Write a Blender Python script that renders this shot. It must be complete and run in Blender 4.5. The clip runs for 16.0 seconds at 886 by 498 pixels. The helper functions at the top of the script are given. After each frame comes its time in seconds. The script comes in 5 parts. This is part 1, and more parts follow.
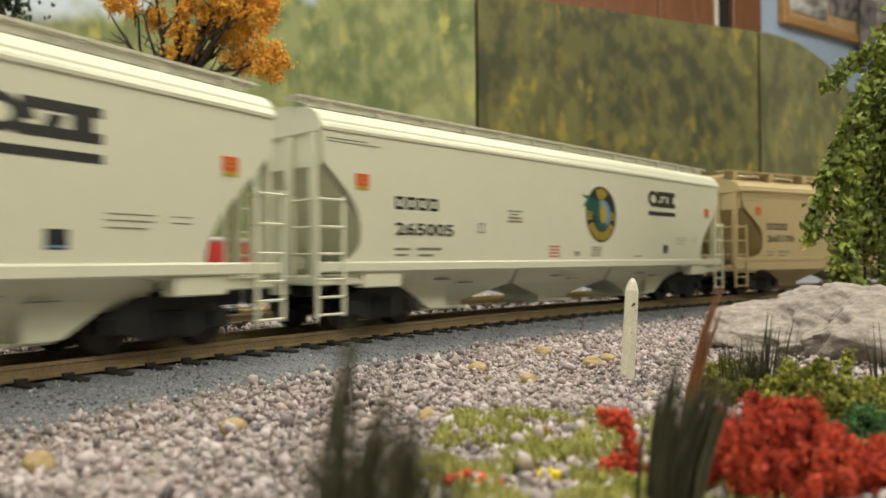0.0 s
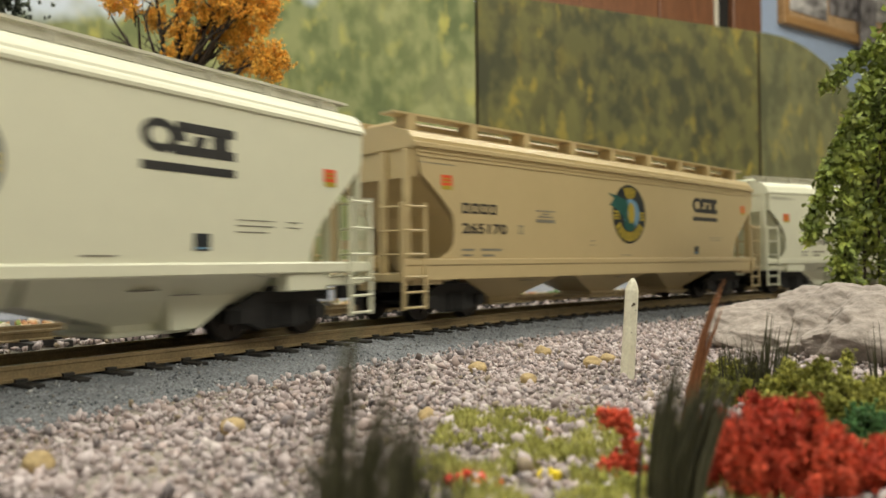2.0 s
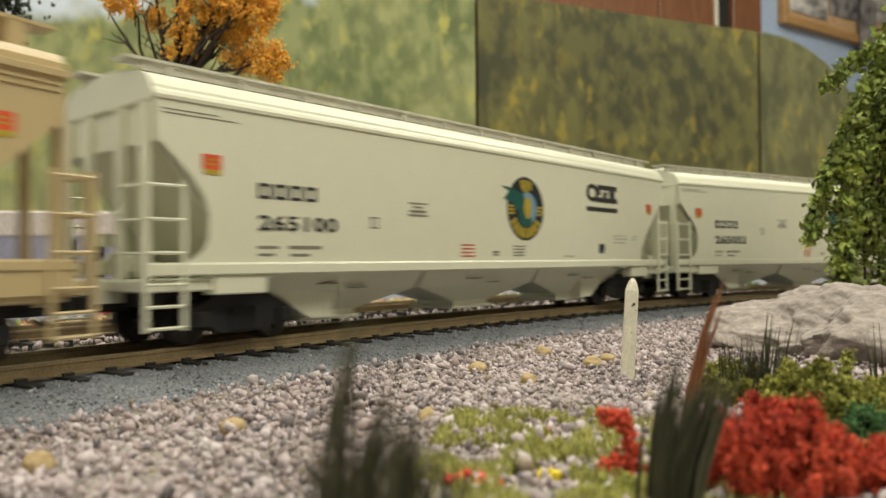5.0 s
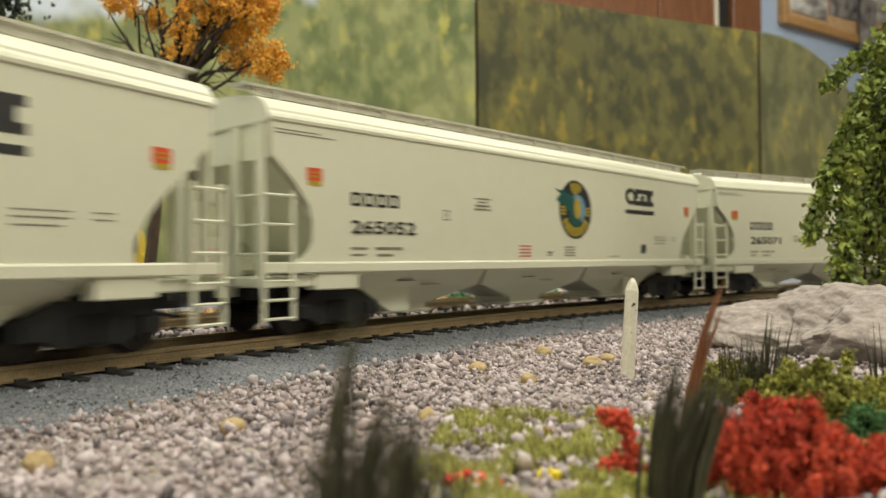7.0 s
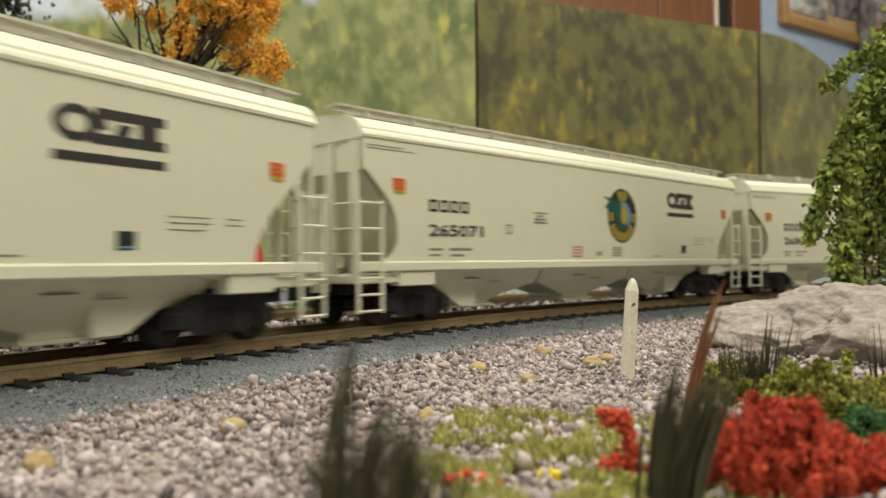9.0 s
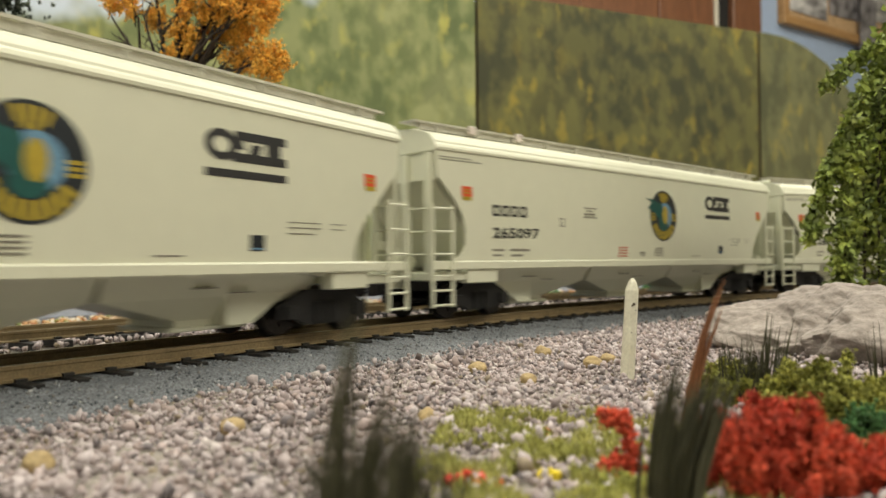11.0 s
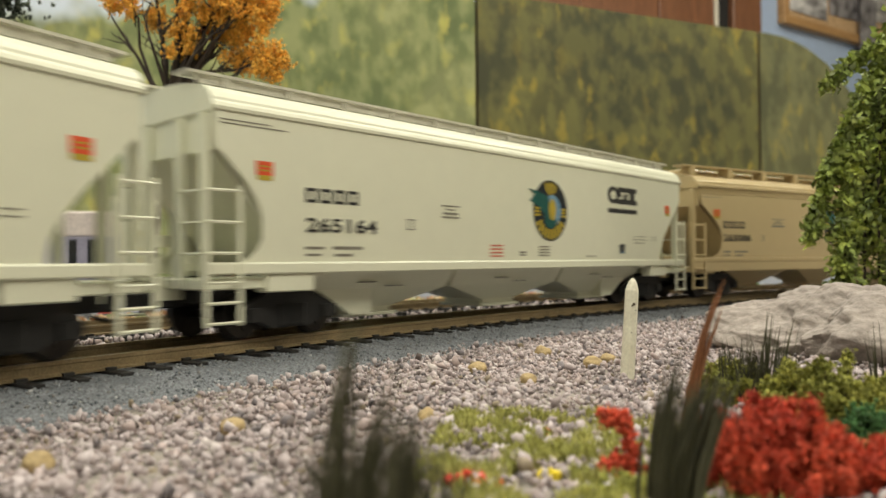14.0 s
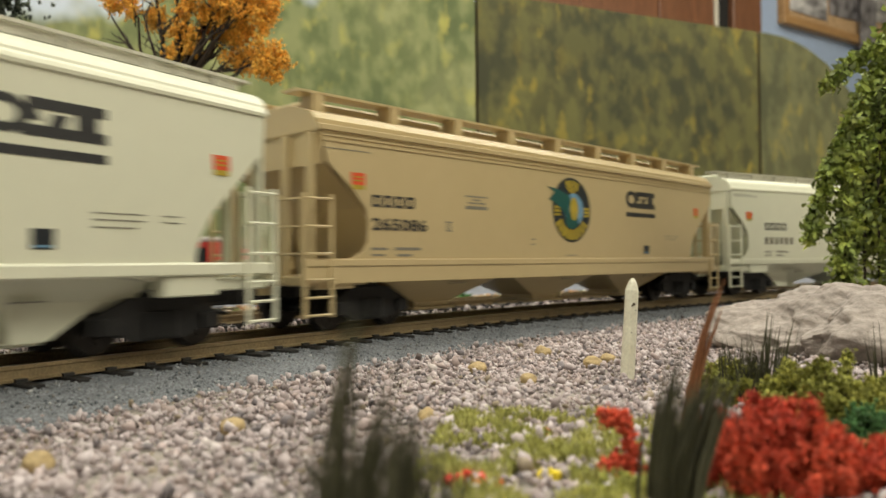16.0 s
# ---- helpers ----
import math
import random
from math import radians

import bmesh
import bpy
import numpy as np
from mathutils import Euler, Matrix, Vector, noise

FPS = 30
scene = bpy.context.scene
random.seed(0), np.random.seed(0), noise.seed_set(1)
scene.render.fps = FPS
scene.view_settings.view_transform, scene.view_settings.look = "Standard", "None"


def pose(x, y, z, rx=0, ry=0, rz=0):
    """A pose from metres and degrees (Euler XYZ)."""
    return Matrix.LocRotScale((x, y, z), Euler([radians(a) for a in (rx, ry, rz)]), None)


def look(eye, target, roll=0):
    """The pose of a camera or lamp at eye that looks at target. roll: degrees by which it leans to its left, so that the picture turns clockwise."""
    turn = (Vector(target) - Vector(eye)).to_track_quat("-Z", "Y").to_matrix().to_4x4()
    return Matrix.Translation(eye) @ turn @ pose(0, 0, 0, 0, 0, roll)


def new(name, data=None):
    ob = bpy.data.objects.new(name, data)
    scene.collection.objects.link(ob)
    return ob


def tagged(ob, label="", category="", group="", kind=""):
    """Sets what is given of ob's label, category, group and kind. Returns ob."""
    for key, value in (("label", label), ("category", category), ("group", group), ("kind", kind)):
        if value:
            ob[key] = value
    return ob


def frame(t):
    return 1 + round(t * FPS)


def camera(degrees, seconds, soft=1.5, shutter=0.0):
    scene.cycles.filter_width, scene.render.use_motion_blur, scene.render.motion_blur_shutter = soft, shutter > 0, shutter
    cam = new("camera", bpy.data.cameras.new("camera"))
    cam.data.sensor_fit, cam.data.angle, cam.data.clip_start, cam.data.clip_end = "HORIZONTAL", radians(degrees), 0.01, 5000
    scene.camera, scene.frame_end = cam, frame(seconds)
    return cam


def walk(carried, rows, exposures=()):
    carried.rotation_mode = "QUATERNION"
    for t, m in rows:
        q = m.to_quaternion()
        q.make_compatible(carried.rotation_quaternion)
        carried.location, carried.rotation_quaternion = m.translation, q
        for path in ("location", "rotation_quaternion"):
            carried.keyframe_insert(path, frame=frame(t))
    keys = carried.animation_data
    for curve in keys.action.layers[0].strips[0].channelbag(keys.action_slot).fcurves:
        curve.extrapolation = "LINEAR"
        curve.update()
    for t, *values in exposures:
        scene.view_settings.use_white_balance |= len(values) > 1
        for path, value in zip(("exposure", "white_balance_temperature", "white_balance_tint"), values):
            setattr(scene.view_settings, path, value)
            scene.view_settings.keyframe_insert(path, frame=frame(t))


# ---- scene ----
# A model railway layout (1:87) in a club room: the camera rests on the gravel beside a curved track.
MM = 0.001
EYE = 0.01589                     # height of the lens over the rail heads (z = 0)
cam = camera(60.75, 16.0, shutter=0.8)
CAM_POSE = look((0, 0, EYE), (0, 1, EYE + math.tan(radians(0.932))), -0.443)
walk(cam, [(0, CAM_POSE), (16, CAM_POSE)])
cam.data.dof.use_dof = True
cam.data.dof.focus_distance = 0.155
cam.data.dof.aperture_fstop = 32.0

# ---- light ----
world = bpy.data.worlds.new("room_air")
scene.world = world
world.use_nodes = True
world.node_tree.nodes["Background"].inputs[0].default_value = (1.0, 0.9, 0.75, 1)
world.node_tree.nodes["Background"].inputs[1].default_value = 0.05
LAMP_COLOUR = (1.0, 0.955, 0.79)
LAMP_POWER = 16.8
scene.view_settings.exposure = 0.0
CEILING = 1.65
FLOOR = -1.05
ROOM = 33.0                       # the room's walls stand turned against the camera's view


def room(a, b, z):
    """A place from metres along the back wall and metres towards the viewer from it."""
    c, s = math.cos(radians(ROOM)), math.sin(radians(ROOM))
    return Vector((a * c + b * s, a * s - b * c, z))


LAMPS = [(-1.1, -0.45), (0.3, -0.45), (1.7, -0.45), (-1.1, 1.3), (0.3, 1.3), (1.7, 1.3)]
for a, b in LAMPS:
    light = bpy.data.lights.new("tube_light", "AREA")
    light.shape, light.size, light.size_y = "RECTANGLE", 1.2, 0.28
    light.energy, light.color = LAMP_POWER, LAMP_COLOUR
    ob = new("tube_light", light)
    ob.matrix_world = Matrix.Translation(room(a, b, CEILING - 0.075)) @ pose(0, 0, 0, 0, 0, ROOM)


# ---- materials ----
def material(name, base, second=None, rough=0.5, metal=0.0, scale=800, amount=0.5, fine=0.15, bump=0.0, bump_scale=None,
             island=0.0, stretch=(1, 1, 1), spec=0.5, coat=0.0, third=None, sss=0.0):
    """Base colour broken up by a coarse and a fine noise, with bump; island: spread of brightness from piece to piece."""
    m = bpy.data.materials.new(name)
    m.use_nodes = True
    nt = m.node_tree
    N, L = nt.nodes, nt.links
    b = N["Principled BSDF"]
    b.inputs["Roughness"].default_value = rough
    b.inputs["Metallic"].default_value = metal
    b.inputs["Specular IOR Level"].default_value = spec
    b.inputs["Coat Weight"].default_value = coat
    second = second or tuple(c * 0.8 for c in base)
    tc = N.new("ShaderNodeTexCoord")
    mp = N.new("ShaderNodeMapping")
    mp.inputs["Scale"].default_value = stretch
    L.new(tc.outputs["Object"], mp.inputs["Vector"])
    n1 = N.new("ShaderNodeTexNoise")
    n1.inputs["Scale"].default_value, n1.inputs["Detail"].default_value = scale, 5
    L.new(mp.outputs[0], n1.inputs["Vector"])
    r1 = N.new("ShaderNodeValToRGB")
    r1.color_ramp.elements[0].position, r1.color_ramp.elements[1].position = 0.5 - 0.3 * (1 - amount) - 0.05, 0.5 + 0.3 * (1 - amount) + 0.05
    r1.color_ramp.elements[0].color, r1.color_ramp.elements[1].color = (*second, 1), (*base, 1)
    if third:
        e = r1.color_ramp.elements.new(0.5)
        e.color = (*third, 1)
    L.new(n1.outputs["Fac"], r1.inputs["Fac"])
    n2 = N.new("ShaderNodeTexNoise")
    n2.inputs["Scale"].default_value, n2.inputs["Detail"].default_value = scale * 9, 3
    L.new(mp.outputs[0], n2.inputs["Vector"])
    hsv = N.new("ShaderNodeHueSaturation")
    L.new(r1.outputs[0], hsv.inputs["Color"])
    mr = N.new("ShaderNodeMapRange")
    mr.inputs["From Min"].default_value, mr.inputs["From Max"].default_value = 0.3, 0.7
    mr.inputs["To Min"].default_value, mr.inputs["To Max"].default_value = 1 - fine, 1 + fine
    L.new(n2.outputs["Fac"], mr.inputs["Value"])
    val = mr.outputs[0]
    if island:
        g = N.new("ShaderNodeNewGeometry")
        mi = N.new("ShaderNodeMapRange")
        mi.inputs["To Min"].default_value, mi.inputs["To Max"].default_value = 1 - island, 1 + island
        L.new(g.outputs["Random Per Island"], mi.inputs["Value"])
        mu = N.new("ShaderNodeMath")
        mu.operation = "MULTIPLY"
        L.new(val, mu.inputs[0]), L.new(mi.outputs[0], mu.inputs[1])
        val = mu.outputs[0]
    L.new(val, hsv.inputs["Value"])
    L.new(hsv.outputs[0], b.inputs["Base Color"])
    if bump:
        n3 = N.new("ShaderNodeTexNoise")
        n3.inputs["Scale"].default_value, n3.inputs["Detail"].default_value = bump_scale or scale * 4, 6
        L.new(mp.outputs[0], n3.inputs["Vector"])
        bp = N.new("ShaderNodeBump")
        bp.inputs["Strength"].default_value, bp.inputs["Distance"].default_value = 1.0, bump
        L.new(n3.outputs["Fac"], bp.inputs["Height"])
        L.new(bp.outputs[0], b.inputs["Normal"])
    rr = N.new("ShaderNodeMapRange")
    rr.inputs["To Min"].default_value, rr.inputs["To Max"].default_value = max(rough - 0.1, 0.05), min(rough + 0.1, 1)
    L.new(n1.outputs["Fac"], rr.inputs["Value"])
    L.new(rr.outputs[0], b.inputs["Roughness"])
    if sss:
        b.inputs["Subsurface Weight"].default_value = sss
        b.inputs["Subsurface Radius"].default_value = (0.001, 0.001, 0.0005)
    return m


def island_material(name, stops, rough=0.8, scale=1500, fine=0.2, bump=0.0):
    """Each piece of a heap takes one of several colours."""
    m = material(name, (0.5, 0.5, 0.5), rough=rough, scale=scale, fine=fine, bump=bump)
    nt = m.node_tree
    N, L = nt.nodes, nt.links
    g = N.new("ShaderNodeNewGeometry")
    r = N.new("ShaderNodeValToRGB")
    r.color_ramp.interpolation = "CONSTANT"
    el = r.color_ramp.elements
    while len(el) > 1:
        el.remove(el[-1])
    el[0].position, el[0].color = 0, (*stops[0][1], 1)
    for p, c in stops[1:]:
        el.new(p).color = (*c, 1)
    L.new(g.outputs["Random Per Island"], r.inputs["Fac"])
    hsv = next(n for n in N if n.bl_idname == "ShaderNodeHueSaturation")
    L.new(r.outputs[0], hsv.inputs["Color"])
    return m


M_WHITE = material("cream_car_paint", (0.715, 0.72, 0.575), (0.685, 0.69, 0.545), rough=0.38, scale=25, amount=0.1, fine=0.015)
M_TAN = material("tan_car_paint", (0.545, 0.435, 0.24), (0.50, 0.395, 0.215), rough=0.36, scale=25, amount=0.1, fine=0.015)
M_WALKWAY = material("grey_metal_walkway", (0.60, 0.58, 0.50), (0.46, 0.44, 0.37), rough=0.45, scale=300, fine=0.3)
M_BLACK = material("black_moulded_plastic", (0.022, 0.021, 0.021), (0.013, 0.013, 0.013), rough=0.65, scale=400, fine=0.3, spec=0.3)
M_WHEEL = material("dark_metal_wheel", (0.05, 0.045, 0.04), (0.03, 0.028, 0.026), rough=0.4, metal=0.8, scale=400)
M_TREAD = material("bright_wheel_tread", (0.42, 0.40, 0.37), rough=0.3, metal=1.0, scale=700)
M_INK = material("black_lettering", (0.02, 0.02, 0.022), (0.03, 0.03, 0.03), rough=0.5, scale=600)
M_GREYINK = material("grey_small_print", (0.24, 0.225, 0.18), rough=0.5, scale=600)
M_REDINK = material("red_small_print", (0.62, 0.13, 0.08), rough=0.5, scale=600)
M_ORANGE = material("orange_placard_red", (0.75, 0.10, 0.03), rough=0.45, scale=600)
M_YELLOW = material("yellow_emblem_paint", (0.48, 0.36, 0.035), rough=0.45, scale=600)
M_NAVY = material("dark_navy_emblem_paint", (0.012, 0.018, 0.025), rough=0.45, scale=600)
M_TEAL = material("teal_emblem_paint", (0.008, 0.095, 0.085), rough=0.45, scale=600)
M_SKYBLUE = material("light_blue_emblem_paint", (0.16, 0.33, 0.50), rough=0.45, scale=600)
M_RAIL = material("brown_painted_rail_side", (0.27, 0.20, 0.105), (0.20, 0.145, 0.075), rough=0.55, scale=250, fine=0.2, bump=0.00004)
M_RAILHEAD = material("worn_rail_head", (0.42, 0.36, 0.26), (0.3, 0.24, 0.16), rough=0.32, metal=0.9, scale=300)
M_TIE = material("black_plastic_tie", (0.022, 0.021, 0.02), (0.014, 0.013, 0.013), rough=0.6, scale=900, fine=0.3, bump=0.00005)
M_BALLAST = material("blue_grey_fine_ballast", (0.225, 0.24, 0.265), (0.15, 0.162, 0.182), rough=0.9, scale=260, amount=0.4, fine=0.55, bump=0.0006, bump_scale=2200, third=(0.185, 0.198, 0.22))
M_GRAIN = island_material("blue_grey_ballast_grains", [(0, (0.22, 0.235, 0.258)), (0.3, (0.15, 0.162, 0.182)), (0.5, (0.28, 0.297, 0.32)), (0.75, (0.10, 0.11, 0.125)), (0.88, (0.21, 0.205, 0.20)), (0.965, (0.48, 0.49, 0.50))], rough=0.85)
M_GRAVEL = island_material("mixed_pale_gravel", [(0, (0.438, 0.374, 0.382)), (0.22, (0.326, 0.273, 0.278)), (0.40, (0.515, 0.454, 0.469)), (0.58, (0.239, 0.203, 0.205)), (0.68, (0.359, 0.289, 0.278)), (0.80, (0.165, 0.145, 0.157)), (0.86, (0.438, 0.355, 0.349)), (0.93, (0.257, 0.207, 0.147)), (0.96, (0.105, 0.082, 0.078)), (0.975, (0.530, 0.476, 0.473))], rough=0.75, scale=900, bump=0.00008)
M_PEBBLE = material("tan_pebble", (0.46, 0.34, 0.17), (0.30, 0.22, 0.11), rough=0.75, scale=500, fine=0.3, bump=0.0002)
M_SOIL = material("layout_scenery_soil", (0.34, 0.305, 0.28), (0.21, 0.185, 0.165), rough=0.95, scale=120, fine=0.5, bump=0.0006, bump_scale=1500, third=(0.27, 0.24, 0.215))
M_ROCK = material("grey_cast_plaster_rock", (0.36, 0.315, 0.29), (0.24, 0.205, 0.185), rough=0.85, scale=75, amount=0.3, fine=0.18, bump=0.0009, bump_scale=380, third=(0.31, 0.27, 0.248))
M_POST = material("off_white_painted_post", (0.74, 0.72, 0.60), (0.66, 0.63, 0.50), rough=0.5, scale=250, fine=0.1, bump=0.00006)
M_STAIN = material("dark_paint_chip", (0.10, 0.08, 0.05), rough=0.7)
M_BLADE = material("dark_green_reed_blades", (0.068, 0.066, 0.034), (0.040, 0.040, 0.020), rough=0.6, scale=200, fine=0.2, island=0.35)
M_REED = material("rust_brown_reed", (0.24, 0.10, 0.04), (0.15, 0.06, 0.025), rough=0.7, scale=300, fine=0.2, island=0.2)
M_OLIVE = material("olive_foam_foliage", (0.36, 0.35, 0.07), (0.19, 0.20, 0.038), rough=0.9, scale=160, fine=0.3, island=0.4)
M_DEEPGREEN = material("deep_green_foam_foliage", (0.05, 0.14, 0.035), (0.03, 0.085, 0.02), rough=0.9, scale=200, fine=0.3, island=0.4)
M_RED = material("red_foam_foliage", (0.62, 0.095, 0.04), (0.40, 0.04, 0.022), rough=0.85, scale=160, fine=0.25, island=0.4, third=(0.54, 0.07, 0.03))
M_MOSS = material("green_grass_flock", (0.50, 0.48, 0.16), (0.30, 0.31, 0.08), rough=0.9, scale=160, fine=0.3, island=0.4)
M_PETAL_RED = material("red_flower_foam", (0.70, 0.07, 0.035), rough=0.8, scale=400, island=0.2)
M_PETAL_YEL = material("yellow_flower_foam", (0.78, 0.62, 0.04), rough=0.8, scale=400, island=0.2)
M_LEAF = material("green_leaf_flakes", (0.44, 0.50, 0.10), (0.12, 0.17, 0.04), rough=0.6, scale=140, fine=0.3, island=0.6, third=(0.23, 0.29, 0.06))
M_AUTUMN = material("orange_autumn_foliage", (0.95, 0.55, 0.10), (0.80, 0.38, 0.05), rough=0.85, scale=140, fine=0.25, island=0.35, third=(0.90, 0.48, 0.07))
M_TWIG = material("dark_brown_twig", (0.055, 0.040, 0.028), (0.03, 0.022, 0.016), rough=0.8, scale=600, fine=0.3)
M_TRUNK = material("dark_brown_trunk", (0.10, 0.07, 0.045), (0.05, 0.035, 0.024), rough=0.85, scale=300, fine=0.3, bump=0.0003)
M_DARKFIR = material("dark_grey_green_foliage", (0.06, 0.075, 0.05), (0.03, 0.04, 0.028), rough=0.9, scale=200, island=0.4)
M_ROAD = material("blue_grey_painted_road", (0.20, 0.21, 0.25), (0.15, 0.16, 0.19), rough=0.8, scale=60, fine=0.2)
M_BLUEWALL = material("pale_blue_wall_paint", (0.42, 0.53, 0.74), (0.395, 0.50, 0.71), rough=0.7, scale=4, fine=0.03)
M_PLASTER = material("pale_room_wall_paint", (0.66, 0.62, 0.52), (0.62, 0.58, 0.48), rough=0.8, scale=4, fine=0.03)
M_CEIL = material("white_ceiling_board", (0.75, 0.74, 0.70), (0.70, 0.69, 0.65), rough=0.9, scale=6, fine=0.06)
M_CARPET = material("grey_brown_carpet", (0.16, 0.14, 0.12), (0.11, 0.10, 0.09), rough=0.95, scale=30, fine=0.4)
M_DOORWOOD = material("red_brown_stained_wood", (0.24, 0.10, 0.045), (0.15, 0.06, 0.028), rough=0.5, scale=5, amount=0.3, fine=0.25, stretch=(6, 6, 0.5))
M_FRAMEWOOD = material("honey_oak_frame_wood", (0.50, 0.29, 0.12), (0.40, 0.22, 0.085), rough=0.5, scale=8, amount=0.3, fine=0.2, stretch=(1, 5, 5))
M_CORK = material("tan_cork_board", (0.62, 0.42, 0.24), (0.52, 0.34, 0.18), rough=0.9, scale=60, fine=0.3)
M_PHOTO = material("grey_photo_print", (0.80, 0.78, 0.78), (0.14, 0.13, 0.14), rough=0.35, scale=14, amount=0.7, fine=0.2, stretch=(0.5, 1, 1.6))
M_PHOTODARK = material("dark_photo_print", (0.40, 0.38, 0.40), (0.05, 0.045, 0.05), rough=0.35, scale=20, amount=0.6, fine=0.2)
M_TABLEWOOD = material("plain_table_wood", (0.35, 0.24, 0.13), (0.28, 0.18, 0.09), rough=0.6, scale=6, stretch=(1, 6, 6))
M_LAVENDER = material("lavender_grey_truck_panel", (0.36, 0.35, 0.45), (0.30, 0.29, 0.38), rough=0.45, scale=80)
M_TRUCKWHITE = material("pinkish_white_truck_paint", (0.72, 0.64, 0.60), (0.66, 0.58, 0.54), rough=0.45, scale=80)
M_CABYELLOW = material("yellow_cab_paint", (0.66, 0.48, 0.04), rough=0.35, scale=80)
M_VANRED = material("red_van_paint", (0.66, 0.04, 0.03), rough=0.35, scale=80)
M_GLASS = material("dark_vehicle_window", (0.02, 0.022, 0.025), rough=0.08, scale=80)
# plywood coloured darker so that the joints between the boards look shaded
M_PLY = material("plywood_joint_shade", (0.12, 0.085, 0.05), rough=0.7, scale=20)


def mural(name, dark, mid, light, glow, sky=None):
    """A painted woodland: upright dabs of several greens over soft dark masses, with yellow flecks."""
    m = bpy.data.materials.new(name)
    m.use_nodes = True
    nt = m.node_tree
    N, L = nt.nodes, nt.links
    b = N["Principled BSDF"]
    b.inputs["Roughness"].default_value = 0.75
    tc = N.new("ShaderNodeTexCoord")

    def noise_at(scale, stretch, detail=4):
        mp = N.new("ShaderNodeMapping")
        mp.inputs["Scale"].default_value = stretch
        L.new(tc.outputs["Object"], mp.inputs["Vector"])
        n = N.new("ShaderNodeTexNoise")
        n.inputs["Scale"].default_value, n.inputs["Detail"].default_value = scale, detail
        L.new(mp.outputs[0], n.inputs["Vector"])
        return n.outputs["Fac"]

    def ramp(fac, stops):
        r = N.new("ShaderNodeValToRGB")
        el = r.color_ramp.elements
        el[0].position, el[0].color = stops[0][0], (*stops[0][1], 1)
        el[1].position, el[1].color = stops[-1][0], (*stops[-1][1], 1)
        for p, c in stops[1:-1]:
            el.new(p).color = (*c, 1)
        L.new(fac, r.inputs["Fac"])
        return r.outputs[0]

    def mix(fac, a, c):
        x = N.new("ShaderNodeMix")
        x.data_type = "RGBA"
        L.new(fac, x.inputs["Factor"])
        L.new(a, x.inputs["A"]), L.new(c, x.inputs["B"])
        return x.outputs["Result"]

    masses = ramp(noise_at(5.5, (1, 1, 0.75), 4), [(0.40, dark), (0.5, mid), (0.60, light)])
    dabs = ramp(noise_at(30, (1, 1, 0.7), 6), [(0.42, tuple(c * 0.75 for c in dark)), (0.5, mid), (0.58, tuple(c * 1.15 for c in light))])
    half = N.new("ShaderNodeValue")
    half.outputs[0].default_value = 0.48
    col = mix(half.outputs[0], masses, dabs)
    fleck = ramp(noise_at(34, (1, 1, 0.66), 6), [(0.54, (0, 0, 0)), (0.66, (1, 1, 1))])
    patch = ramp(noise_at(5.0, (1, 1, 0.8), 2), [(0.38, (0.08, 0.08, 0.08)), (0.56, (0.80, 0.80, 0.80))])
    both = N.new("ShaderNodeMix")
    both.data_type, both.blend_type = "RGBA", "MULTIPLY"
    both.inputs["Factor"].default_value = 1
    L.new(fleck, both.inputs["A"]), L.new(patch, both.inputs["B"])
    yel = N.new("ShaderNodeRGB")
    yel.outputs[0].default_value = (*glow, 1)
    col = mix(both.outputs["Result"], col, yel.outputs[0])
    if sky:
        sep = N.new("ShaderNodeSeparateXYZ")
        L.new(tc.outputs["Object"], sep.inputs[0])
        ad = N.new("ShaderNodeMath")
        ad.operation = "MULTIPLY_ADD"
        L.new(noise_at(7, (1, 1, 1), 4), ad.inputs[0])
        ad.inputs[1].default_value = 0.22
        tilt = N.new("ShaderNodeMath")
        tilt.operation = "MULTIPLY_ADD"
        tilt.inputs[1].default_value = -0.2
        L.new(sep.outputs["X"], tilt.inputs[0])
        L.new(sep.outputs["Z"], tilt.inputs[2])
        L.new(tilt.outputs[0], ad.inputs[2])
        edge = ramp(ad.outputs[0], [(sky[0], (0, 0, 0)), (sky[0] + 0.03, (1, 1, 1))])
        sc = N.new("ShaderNodeRGB")
        sc.outputs[0].default_value = (*sky[1], 1)
        col = mix(edge, col, sc.outputs[0])
    L.new(col, b.inputs["Base Color"])
    return m


M_MURAL_LIGHT = mural("painted_light_woodland", (0.120, 0.155, 0.058), (0.185, 0.215, 0.082), (0.275, 0.290, 0.130), (0.44, 0.41, 0.10), sky=(0.352, (0.55, 0.62, 0.72)))
M_MURAL_DARK = mural("painted_dark_woodland", (0.045, 0.048, 0.018), (0.088, 0.086, 0.028), (0.135, 0.128, 0.036), (0.30, 0.235, 0.034))
M_MURAL_DUSK = mural("painted_hazy_woodland", (0.085, 0.090, 0.040), (0.115, 0.118, 0.052), (0.150, 0.146, 0.062), (0.27, 0.23, 0.055))


# ---- mesh helpers ----
def part(name, bm, mat, parent=None, label="", smooth=False):
    """Links a bmesh as one mesh object, under a thing or a part where one is given."""
    me = bpy.data.meshes.new(name)
    bmesh.ops.recalc_face_normals(bm, faces=bm.faces)
    bm.to_mesh(me)
    bm.free()
    return piece(name, me, mat, parent, label, smooth)


def piece(name, me, mat, parent=None, label="", smooth=False):
    if mat and not me.materials:
        me.materials.append(mat)
    if smooth:
        me.polygons.foreach_set("use_smooth", [True] * len(me.polygons))
    ob = new(name, me)
    if parent:
        ob.parent = parent
    if label:
        tagged(ob, label)
    return ob


def empty(name, label, category, group="", kind=""):
    return tagged(new(name), label, category, group, kind)


